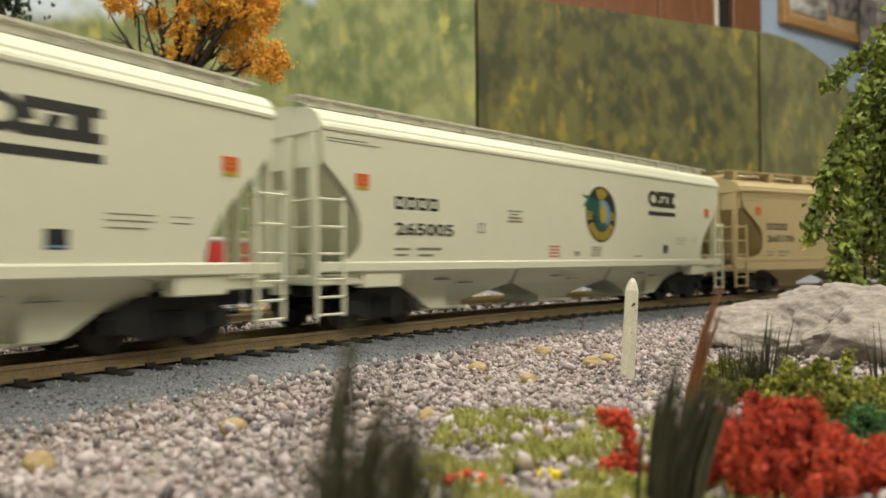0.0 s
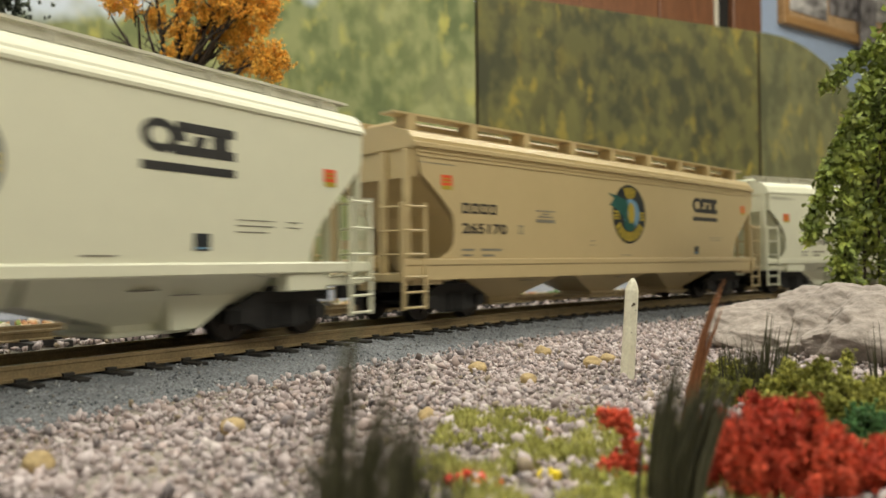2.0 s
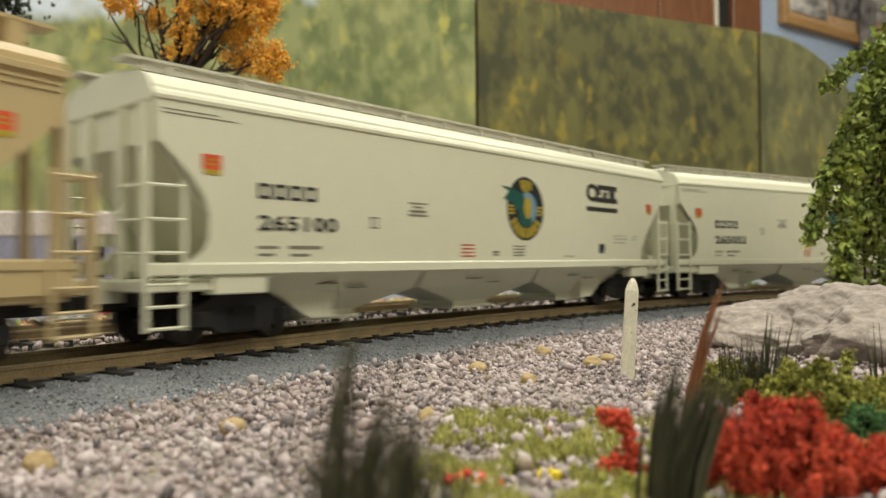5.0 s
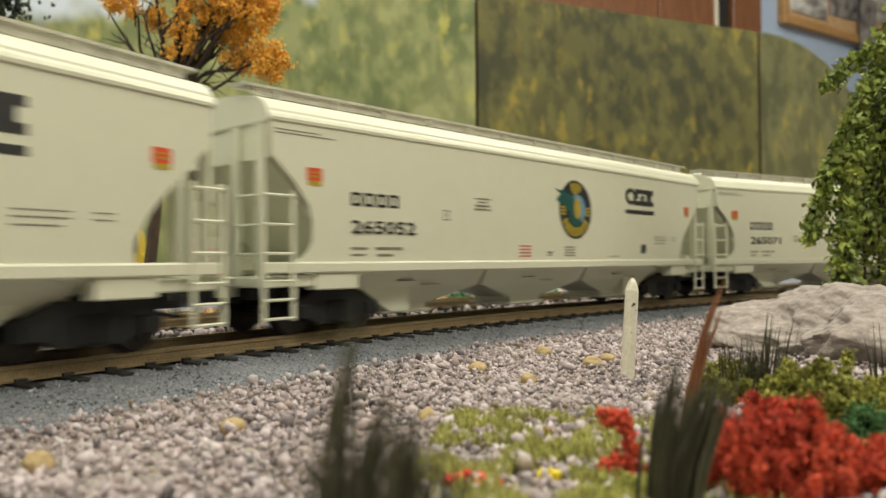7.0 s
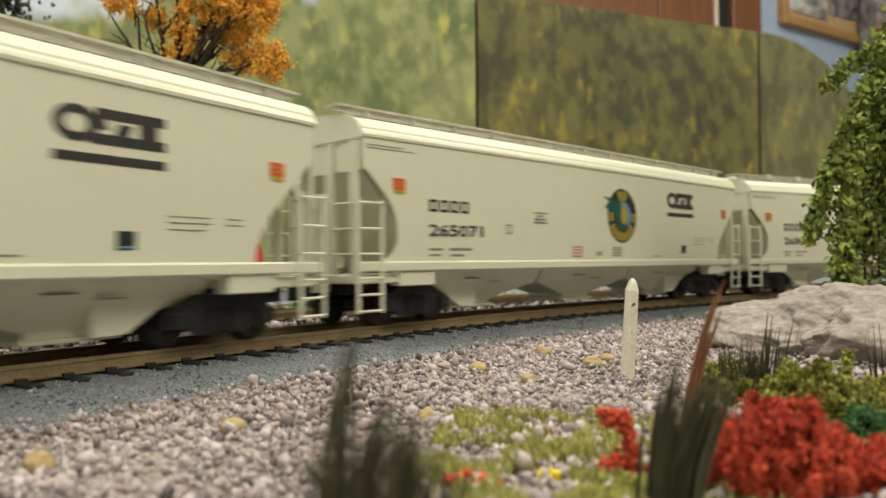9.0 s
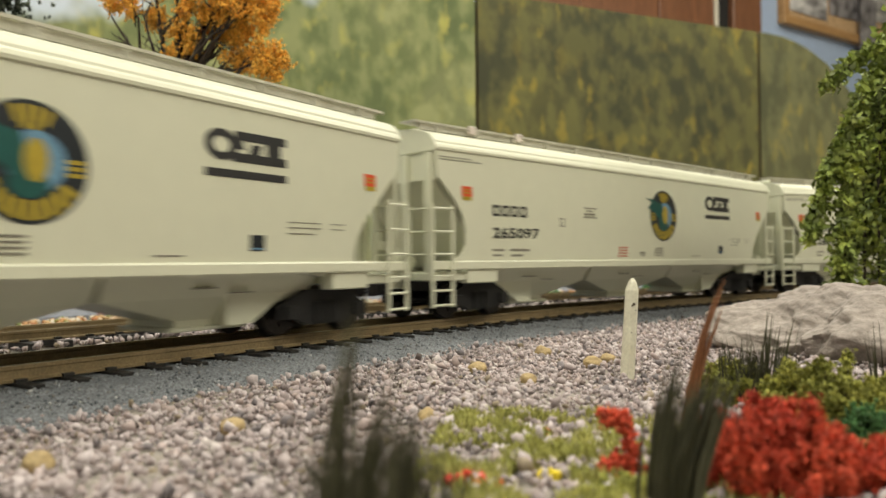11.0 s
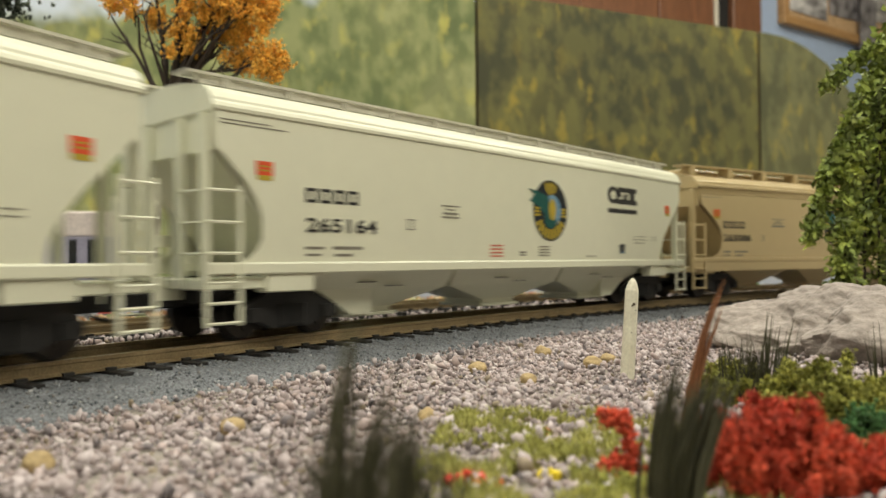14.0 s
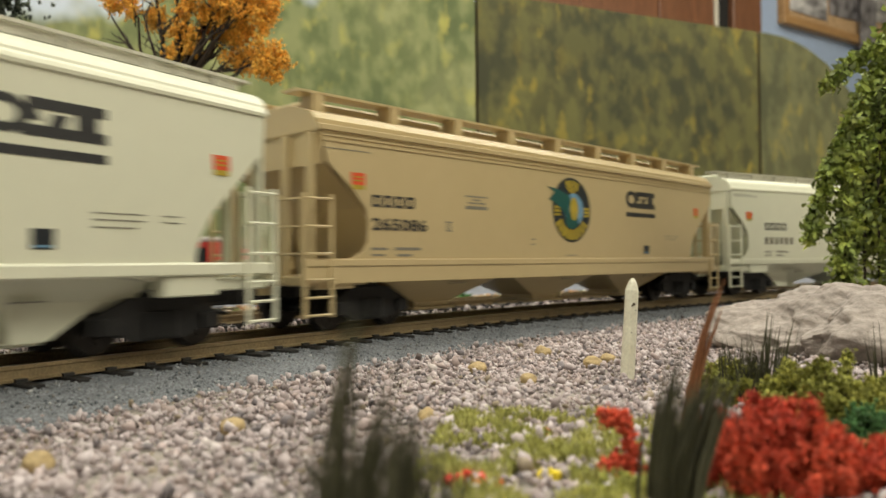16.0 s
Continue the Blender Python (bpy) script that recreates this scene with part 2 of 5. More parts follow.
def box(bm, x0, x1, y0, y1, z0, z1, bevel=0.0):
    vs = [bm.verts.new((x, y, z)) for x in (x0, x1) for y in (y0, y1) for z in (z0, z1)]
    fs = [(0, 1, 3, 2), (4, 6, 7, 5), (0, 4, 5, 1), (2, 3, 7, 6), (0, 2, 6, 4), (1, 5, 7, 3)]
    faces = [bm.faces.new([vs[i] for i in f]) for f in fs]
    if bevel:
        bmesh.ops.bevel(bm, geom=list({e for f in faces for e in f.edges}), offset=bevel, segments=1, affect="EDGES", profile=0.5)
    return vs


def prism(bm, outline, low, high, axis="y"):
    """An outline (two numbers a corner) drawn out along an axis."""
    def at(a, b, c):
        return {"y": (a, c, b), "x": (c, a, b), "z": (a, b, c)}[axis]
    lo = [bm.verts.new(at(a, b, low)) for a, b in outline]
    hi = [bm.verts.new(at(a, b, high)) for a, b in outline]
    n = len(outline)
    bm.faces.new(lo), bm.faces.new(hi[::-1])
    for i in range(n):
        bm.faces.new((lo[i], lo[(i + 1) % n], hi[(i + 1) % n], hi[i]))


def tube(bm, points, radii, sides=6):
    """A round rod along points; radii is one radius or one a point."""
    points = [Vector(p) for p in points]
    if not isinstance(radii, (list, tuple)):
        radii = [radii] * len(points)
    rings = []
    for i, p in enumerate(points):
        d = (points[min(i + 1, len(points) - 1)] - points[max(i - 1, 0)]).normalized()
        a = d.cross(Vector((0.3, 0.2, 1)) if abs(d.z) < 0.9 else Vector((1, 0, 0))).normalized()
        b = d.cross(a)
        rings.append([bm.verts.new(p + (a * math.cos(t) + b * math.sin(t)) * radii[i]) for t in [2 * math.pi * k / sides for k in range(sides)]])
    for r, q in zip(rings, rings[1:]):
        for k in range(sides):
            bm.faces.new((r[k], r[(k + 1) % sides], q[(k + 1) % sides], q[k]))
    bm.faces.new(rings[0][::-1]), bm.faces.new(rings[-1])


def disc(bm, cx, cy, cz, r, w, axis="y", sides=20, r2=None):
    """A wheel-like disc, w thick."""
    lo, hi = [], []
    for k in range(sides):
        a = 2 * math.pi * k / sides
        for row, off, rad in ((lo, -w / 2, r), (hi, w / 2, r2 or r)):
            row.append(bm.verts.new((cx + rad * math.cos(a), cy + off, cz + rad * math.sin(a)) if axis == "y" else (cx + rad * math.cos(a), cy + rad * math.sin(a), cz + off)))
    bm.faces.new(lo[::-1]), bm.faces.new(hi)
    for k in range(sides):
        bm.faces.new((lo[k], lo[(k + 1) % sides], hi[(k + 1) % sides], hi[k]))


ICO_V = None


def ico():
    bm = bmesh.new()
    bmesh.ops.create_icosphere(bm, subdivisions=1, radius=1)
    v = np.array([x.co[:] for x in bm.verts])
    f = np.array([[q.index for q in x.verts] for x in bm.faces])
    bm.free()
    return v, f


ICO_V, ICO_F = ico()
OCT_V = np.array([(1, 0, 0), (-1, 0, 0), (0, 1, 0), (0, -1, 0), (0, 0, 1), (0, 0, -1)], float)
OCT_F = np.array([(0, 2, 4), (2, 1, 4), (1, 3, 4), (3, 0, 4), (2, 0, 5), (1, 2, 5), (3, 1, 5), (0, 3, 5)])
LEAF_V = np.array([(-1, 0, 0), (0, -0.62, 0.22), (0.1, 0, -0.08), (0, 0.62, 0.22), (1, 0, 0.12)], float)
LEAF_F = np.array([(0, 1, 2), (0, 2, 3), (1, 4, 2), (2, 4, 3)])


def turns(rng, n):
    q = rng.normal(size=(n, 4))
    q /= np.linalg.norm(q, axis=1)[:, None]
    w, x, y, z = q.T
    return np.stack([np.stack([1 - 2 * (y * y + z * z), 2 * (x * y - z * w), 2 * (x * z + y * w)], 1),
                     np.stack([2 * (x * y + z * w), 1 - 2 * (x * x + z * z), 2 * (y * z - x * w)], 1),
                     np.stack([2 * (x * z - y * w), 2 * (y * z + x * w), 1 - 2 * (x * x + y * y)], 1)], 1)


def heap(name, places, sizes, rng, shape="ico", flat=0.7, rough=0.25, upright=False):
    """One mesh of many small pieces, each turned and dented at random."""
    bv, bf = {"ico": (ICO_V, ICO_F), "oct": (OCT_V, OCT_F), "leaf": (LEAF_V, LEAF_F)}[shape]
    n, k = len(places), len(bv)
    v = np.repeat(bv[None], n, 0) * (1 + rough * rng.uniform(-1, 1, (n, k, 1)))
    v = v * np.stack([rng.uniform(0.8, 1.25, n), rng.uniform(0.75, 1.1, n), np.full(n, flat) * rng.uniform(0.7, 1.2, n)], 1)[:, None]
    if upright:
        a = rng.uniform(0, 2 * np.pi, n)
        r = np.zeros((n, 3, 3))
        r[:, 0, 0], r[:, 0, 1], r[:, 1, 0], r[:, 1, 1], r[:, 2, 2] = np.cos(a), -np.sin(a), np.sin(a), np.cos(a), 1
    else:
        r = turns(rng, n)
    v = np.einsum("nij,nkj->nki", r, v) * np.asarray(sizes)[:, None, None] + np.asarray(places)[:, None]
    f = (bf[None] + (np.arange(n) * k)[:, None, None]).reshape(-1, 3)
    return raw_mesh(name, v.reshape(-1, 3), f)


def raw_mesh(name, v, f):
    me = bpy.data.meshes.new(name)
    me.vertices.add(len(v))
    me.vertices.foreach_set("co", np.ascontiguousarray(v, dtype=np.float32).ravel())
    w = f.shape[1]
    me.loops.add(f.size)
    me.loops.foreach_set("vertex_index", np.ascontiguousarray(f, dtype=np.int32).ravel())
    me.polygons.add(len(f))
    me.polygons.foreach_set("loop_start", np.arange(0, f.size, w, dtype=np.int32))
    me.update(calc_edges=True)
    return me


def blades(name, roots, tips, widths, bend=0.2, rng=None):
    """Grass or reed blades: tapered strips of three steps, folded along the middle."""
    roots, tips, widths = np.asarray(roots), np.asarray(tips), np.asarray(widths)
    n = len(roots)
    a = rng.uniform(0, 2 * np.pi, n)
    side = np.stack([np.cos(a), np.sin(a), np.zeros(n)], 1)
    fold = np.stack([-np.sin(a), np.cos(a), np.zeros(n)], 1)
    v, f = [], []
    for i, (t, w) in enumerate(((0, 1.0), (0.4, 0.9), (0.75, 0.55), (1.0, 0.08))):
        c = roots + (tips - roots) * t
        c[:, :2] -= (tips - roots)[:, :2] * bend * t * (1 - t) * 2
        for o, d in ((-1, 0), (0, 0.5), (1, 0)):
            v.append(c + side * (o * w * widths / 2)[:, None] + fold * (d * w * widths / 2)[:, None])
    v = np.stack(v, 1)
    for r in range(3):
        for c in range(2):
            b = r * 3 + c
            f.append((b, b + 1, b + 4, b + 3))
    f = (np.array(f)[None] + (np.arange(n) * 12)[:, None, None]).reshape(-1, 4)
    return raw_mesh(name, v.reshape(-1, 3), f)


# ---- the way of the track ----
def bend_at(s):
    """Curvature of the main line, s metres from the mark in front of the camera: it eases into a straight at both ends."""
    return 0.0 if s < -0.7 else -1.102 - 1.5636 * s if s < 0.5 else -1.88 if s < 0.6 else 0.0


STEP = 0.002
S_LOW, S_HIGH = -2.3, 2.5
_s = np.arange(S_LOW, S_HIGH + STEP / 2, STEP)
_k = np.array([bend_at(s) for s in _s])
_zero = int(round(-S_LOW / STEP))
_h = np.concatenate([[0], np.cumsum((_k[1:] + _k[:-1]) / 2 * STEP)])
_h = _h - _h[_zero] + radians(48.0)
_x = np.concatenate([[0], np.cumsum((np.cos(_h[1:]) + np.cos(_h[:-1])) / 2 * STEP)])
_y = np.concatenate([[0], np.cumsum((np.sin(_h[1:]) + np.sin(_h[:-1])) / 2 * STEP)])
_x, _y = _x - _x[_zero] + 0.01087, _y - _y[_zero] + 0.23432


def rail_point(s):
    return float(np.interp(s, _s, _x)), float(np.interp(s, _s, _y)), float(np.interp(s, _s, _h))


def beside(s, lat, z=0.0):
    """The place lat metres to the viewer's side of the centre line."""
    x, y, h = rail_point(s)
    return Vector((x + math.sin(h) * lat, y - math.cos(h) * lat, z))


def track_lat(px, py):
    """For many places: their distance to the viewer's side of the centre line, and the run along it."""
    cx, cy, hh, ss = _x[::5], _y[::5], _h[::5], _s[::5]
    lat, run = np.empty(len(px)), np.empty(len(px))
    for a in range(0, len(px), 4000):
        dx, dy = px[a:a + 4000, None] - cx, py[a:a + 4000, None] - cy
        i = np.argmin(dx * dx + dy * dy, 1)
        r = np.arange(len(i))
        lat[a:a + 4000] = dx[r, i] * np.sin(hh[i]) - dy[r, i] * np.cos(hh[i])
        run[a:a + 4000] = ss[i]
    return lat, run


def sweep(bm, profile, runs, closed=True):
    """A profile of (lat, z) drawn along the line."""
    rings = [[bm.verts.new(beside(s, l, z)) for l, z in profile] for s in runs]
    n = len(profile)
    for a, b in zip(rings, rings[1:]):
        for k in range(n if closed else n - 1):
            bm.faces.new((a[k], a[(k + 1) % n], b[(k + 1) % n], b[k]))
    if closed:
        bm.faces.new(rings[0]), bm.faces.new(rings[-1][::-1])


GROUND = -0.0060
SECOND = -0.063                    # centre line of the second track, beyond the first


# ---- room ----
def flat_wall(name, a0, a1, b0, b1, z0, z1, mat, label="", category=""):
    """A slab of the room, in room coordinates."""
    bm = bmesh.new()
    box(bm, a0, a1, -b1, -b0, z0, z1)
    ob = part(name, bm, mat)
    ob.matrix_world = pose(0, 0, 0, 0, 0, ROOM)
    return tagged(ob, label, category, kind="structure")


A0, A1, B0, B1 = -3.2, 4.1, -1.555, 3.0
flat_wall("wall_north", A0 - 0.12, A1 + 0.12, B0 - 0.12, B0, FLOOR, CEILING, M_BLUEWALL, "pale blue painted room wall", "wall")
flat_wall("wall_south", A0 - 0.12, A1 + 0.12, B1, B1 + 0.12, FLOOR, CEILING, M_PLASTER, "plain pale painted room wall", "wall")
flat_wall("wall_west", A0 - 0.12, A0, B0, B1, FLOOR, CEILING, M_PLASTER, "plain pale painted room wall", "wall")
flat_wall("wall_east", A1, A1 + 0.12, B0, B1, FLOOR, CEILING, M_PLASTER, "plain pale painted room wall", "wall")
flat_wall("floor", A0 - 0.12, A1 + 0.12, B0 - 0.12, B1 + 0.12, FLOOR - 0.1, FLOOR, M_CARPET, "grey brown carpeted floor", "floor")
flat_wall("ceiling", A0 - 0.12, A1 + 0.12, B0 - 0.12, B1 + 0.12, CEILING, CEILING + 0.1, M_CEIL, "white ceiling", "ceiling")


def ceiling_lights():
    glow = bpy.data.materials.new("lit_diffuser")
    glow.use_nodes = True
    b = glow.node_tree.nodes["Principled BSDF"]
    b.inputs["Emission Color"].default_value, b.inputs["Emission Strength"].default_value = (*LAMP_COLOUR, 1), 2.0
    for a, c in LAMPS:
        t = empty("ceiling_light", "white ceiling light with lit diffuser", "ceiling light", "ceiling lights")
        t.matrix_world = Matrix.Translation(room(a, c, CEILING)) @ pose(0, 0, 0, 0, 0, ROOM)
        bm = bmesh.new()
        for x0, x1, y0, y1 in ((-0.65, 0.65, -0.17, -0.15), (-0.65, 0.65, 0.15, 0.17), (-0.65, -0.62, -0.15, 0.15), (0.62, 0.65, -0.15, 0.15)):
            box(bm, x0, x1, y0, y1, -0.06, 0)
        part("frame", bm, M_CEIL, t)
        bm = bmesh.new()
        box(bm, -0.62, 0.62, -0.15, 0.15, -0.045, -0.03)
        part("diffuser", bm, glow, t)


ceiling_lights()


def wall_door():
    """A stained wooden door in its frame against the back wall."""
    t = empty("door_1", "red brown stained wooden door in a frame", "door", kind="structure")
    t.matrix_world = Matrix.Translation(room(1.75, B0, FLOOR)) @ pose(0, 0, 0, 0, 0, ROOM)
    bm = bmesh.new()
    box(bm, -0.52, -0.43, -0.03, 0, 0, 2.1, 0.005)
    box(bm, 0.37, 0.52, -0.03, 0, 0, 2.1, 0.005)
    box(bm, -0.52, 0.52, -0.03, 0, 2.1, 2.19, 0.005)
    part("door_frame", bm, M_DOORWOOD, t)
    bm = bmesh.new()
    box(bm, -0.425, 0.285, -0.02, 0, 0.005, 2.095, 0.004)
    for z0, z1 in ((0.2, 0.95), (1.1, 1.95)):
        box(bm, -0.30, -0.06, -0.028, -0.018, z0, z1, 0.004)
        box(bm, 0.02, 0.19, -0.028, -0.018, z0, z1, 0.004)
    leaf = part("door_leaf", bm, M_DOORWOOD, t)
    bm = bmesh.new()
    tube(bm, [(0.23, -0.02, 1.0), (0.23, -0.055, 1.0), (0.23, -0.065, 1.0)], [0.012, 0.012, 0.028], 10)
    part("knob", bm, M_RAILHEAD, leaf)
    # solid black strip between the leaf and the frame
    bm = bmesh.new()
    box(bm, 0.308, 0.366, -0.012, -0.002, 0.005, 2.095)
    part("dark_strip", bm, M_BLACK, t)
    bm = bmesh.new()
    box(bm, 0.288, 0.305, -0.022, -0.002, 0.005, 2.095, 0.002)
    part("edge_strip", bm, M_PLASTER, t, "pale strip along the edge of the door leaf")


wall_door()


def notice_board():
    """A cork board in an oak frame with photographs pinned to it."""
    t = empty("notice_board", "cork notice board in oak frame with photographs", "notice board")
    t.matrix_world = Matrix.Translation(room(2.99, B0, 1.19)) @ pose(0, 0, 0, 0, 0, ROOM)
    w, h = 0.56, 0.33
    bm = bmesh.new()
    box(bm, -w, w, -0.012, -0.002, -h, h)
    part("cork", bm, M_CORK, t)
    for x0, x1, z0, z1 in ((-w - 0.03, w + 0.03, -h - 0.03, -h), (-w - 0.03, w + 0.03, h, h + 0.03), (-w - 0.03, -w, -h, h), (w, w + 0.03, -h, h)):
        bm = bmesh.new()
        box(bm, x0, x1, -0.03, 0, z0, z1, 0.003)
        part("frame_bar", bm, M_FRAMEWOOD, t)
    for i, (x, z, a, b, tilt, m) in enumerate(((-0.42, -0.205, 0.115, 0.10, 1, M_PHOTO), (-0.185, -0.175, 0.105, 0.10, -2, M_PHOTODARK), (0.06, -0.15, 0.115, 0.10, 1, M_PHOTO), (0.30, -0.18, 0.11, 0.1, 2, M_PHOTO), (-0.40, 0.12, 0.12, 0.1, 0, M_PHOTODARK), (-0.1, 0.14, 0.12, 0.1, 2, M_PHOTO), (0.2, 0.15, 0.12, 0.1, -1, M_PHOTODARK), (-0.06, -0.30, 0.055, 0.12, 4, M_PHOTODARK))):
        bm = bmesh.new()
        box(bm, -a, a, -0.004, 0, -b, b)
        p = part("photograph", bm, m, t)
        p.matrix_basis = pose(x, -0.0125 - (0.02 if i == 7 else 0), z, 0, tilt, 0)


notice_board()


def table():
    t = empty("layout_table", "plain wooden table that carries the railway layout", "table")
    t.matrix_world = pose(0, 0, 0, 0, 0, ROOM)
    bm = bmesh.new()
    box(bm, -2.4, 2.8, -1.25, 1.5, -0.05, -0.0115, 0.002)
    part("tabletop", bm, M_TABLEWOOD, t)
    for a in (-2.3, 0.2, 2.7):
        for b in (-1.15, 1.4):
            bm = bmesh.new()
            box(bm, a - 0.04, a + 0.04, b - 0.04, b + 0.04, FLOOR, -0.05, 0.003)
            part("leg", bm, M_TABLEWOOD, t)


table()


# ---- backdrop boards ----
BOARD_TOP = 0.46


def backdrop_board(x0, y0, x1, y1, mat, outline=None, label=""):
    """A plywood board with a painted woodland, standing on the table from one plan point to the next."""
    L_ = math.hypot(x1 - x0, y1 - y0)
    t = empty("backdrop_board", label, "backdrop board", "painted backdrop boards", "structure")
    t.matrix_world = pose(x0, y0, -0.0115, 0, 0, math.degrees(math.atan2(y1 - y0, x1 - x0)))
    out = outline(L_) if outline else [(0.003, 0), (L_ - 0.003, 0), (L_ - 0.003, BOARD_TOP + 0.0115), (0.003, BOARD_TOP + 0.0115)]
    bm = bmesh.new()
    prism(bm, out, 0, 0.008)
    part("board", bm, M_PLY, t)
    bm = bmesh.new()
    prism(bm, [(u, z) for u, z in out], -0.0035, -0.0005)
    part("painting", bm, mat, t)
    # dark strip behind the joint, in place of the shadow seen there
    bm = bmesh.new()
    box(bm, -0.03, 0.03, 0.0085, 0.03, 0, BOARD_TOP)
    part("joint_shadow_strip", bm, M_PLY, t, "dark strip standing in for the shadow in the joint")


def rounded_end(L_):
    top, r, v = BOARD_TOP + 0.0115, L_ - 0.022, 0.35
    pts = [(0.005, 0), (L_, 0)]
    for k in range(13):
        a = radians(90 * k / 12)
        pts.append((L_ - r + r * math.cos(a), top - v + v * math.sin(a)))
    return pts + [(0.005, top)]


DX, DY = 0.562 / 0.608, 0.232 / 0.608
SEAM = (0.0567, 1.243)


def seam(d):
    return SEAM[0] + DX * d, SEAM[1] + DY * d


backdrop_board(*seam(-1.22), *seam(0), M_MURAL_LIGHT, label="board painted with light green hazy woodland")
backdrop_board(*seam(0), *seam(0.608), M_MURAL_DARK, label="board painted with dark green and yellow woodland")
backdrop_board(*seam(0.608), *seam(0.955), M_MURAL_DUSK, rounded_end, "board painted with hazy woodland, rounded top corner")


# ---- ground ----
def ground():
    fa = np.concatenate([np.linspace(-2.4, -0.4, 14)[:-1], np.arange(-0.4, 0.75, 0.006), np.linspace(0.75, 2.8, 13)])
    fb = np.concatenate([np.linspace(-1.5, -0.75, 6)[:-1], np.arange(-0.75, 0.25, 0.006), np.linspace(0.25, 1.25, 8)])
    A, B = np.meshgrid(fa, fb)
    c, s = math.cos(radians(ROOM)), math.sin(radians(ROOM))
    px, py = (A * c + B * s).ravel(), (A * s - B * c).ravel()
    z = np.array([GROUND + 0.0007 * noise.noise((a * 40, b * 40, 0)) for a, b in zip(px, py)])
    n = len(fa)
    f = [(j * n + i, (j + 1) * n + i, (j + 1) * n + i + 1, j * n + i + 1) for j in range(len(fb) - 1) for i in range(n - 1)]
    me = raw_mesh("ground", np.stack([px, py, z], 1), np.array(f))
    tagged(piece("ground", me, M_SOIL, smooth=True), "pale brown scenery ground of the layout", "ground", kind="structure")


ground()

RUNS = [S_LOW + 0.02 + i * 0.01 for i in range(int((S_HIGH - S_LOW - 0.04) / 0.01))]


def roadbed():
    """The shoulder of fine blue-grey ballast under the main line."""
    prof = [-0.0345, -0.030, -0.024, -0.020, -0.016, -0.010, -0.004, 0.004, 0.010, 0.016, 0.019, 0.022, 0.025, 0.030, 0.0345]

    def z(l):
        e = min(max((abs(l) - 0.0155) / 0.017, 0), 1)
        return -0.00315 - 0.0033 * e ** 1.15
    bm = bmesh.new()
    rows = []
    for i, s in enumerate([S_LOW + 0.02 + 0.004 * k for k in range(int((S_HIGH - S_LOW - 0.04) / 0.004))]):
        r = []
        for l in prof:
            p = beside(s, l + 0.0012 * noise.noise((s * 90, l * 300, 1)), z(l))
            p.z += 0.0003 * noise.noise((s * 250, l * 250, 5))
            r.append(bm.verts.new(p))
        rows.append(r)
    for a, b in zip(rows, rows[1:]):
        for k in range(len(prof) - 1):
            bm.faces.new((a[k], b[k], b[k + 1], a[k + 1]))
    ob = part("roadbed", bm, M_BALLAST, smooth=True)
    tagged(ob, "fine blue grey ballast roadbed under the track", "roadbed", kind="structure")
    rng = np.random.default_rng(5)
    n = 42000
    s = rng.uniform(-0.28, 0.55, n)
    l = rng.uniform(-0.034, 0.038, n)
    ok = (np.abs(np.abs(l) - 0.0085) > 0.0016)
    s, l = s[ok], l[ok]
    px, py, hh = np.interp(s, _s, _x), np.interp(s, _s, _y), np.interp(s, _s, _h)
    zz = np.array([z(v) for v in l])
    P = np.stack([px + np.sin(hh) * l, py - np.cos(hh) * l, zz], 1)
    me = heap("ballast_grains", P, rng.uniform(0.00022, 0.00046, len(s)), rng, "oct", 0.8, 0.3)
    tagged(piece("ballast_grains", me, M_GRAIN), "loose blue grey ballast grains beside the track", "ballast", kind="stuff")


roadbed()


def rail_profile(c):
    """Flat-bottomed rail 2.5 mm high round its centre line c."""
    return [(c + a * MM, b * MM) for a, b in ((-0.9, -2.55), (0.9, -2.55), (0.9, -2.2), (0.25, -1.95), (0.25, -0.8), (0.45, -0.6), (0.45, -0.02), (0.4, 0.0), (-0.4, 0.0), (-0.45, -0.02), (-0.45, -0.6), (-0.25, -0.8), (-0.25, -1.95), (-0.9, -2.2))]


def tie_mesh():
    bm = bmesh.new()
    box(bm, -1.2 * MM, 1.2 * MM, -15 * MM, 15 * MM, -4.4 * MM, -2.6 * MM, 0.0001)
    for y in (-8.7, 8.7):
        for d in (-1.15, 1.15):
            box(bm, -0.9 * MM, 0.9 * MM, (y + d - 0.45) * MM, (y + d + 0.45) * MM, -2.7 * MM, -2.05 * MM)
    me = bpy.data.meshes.new("tie")
    bm.to_mesh(me)
    bm.free()
    me.materials.append(M_TIE)
    return me


TIE_STEP = 0.0077


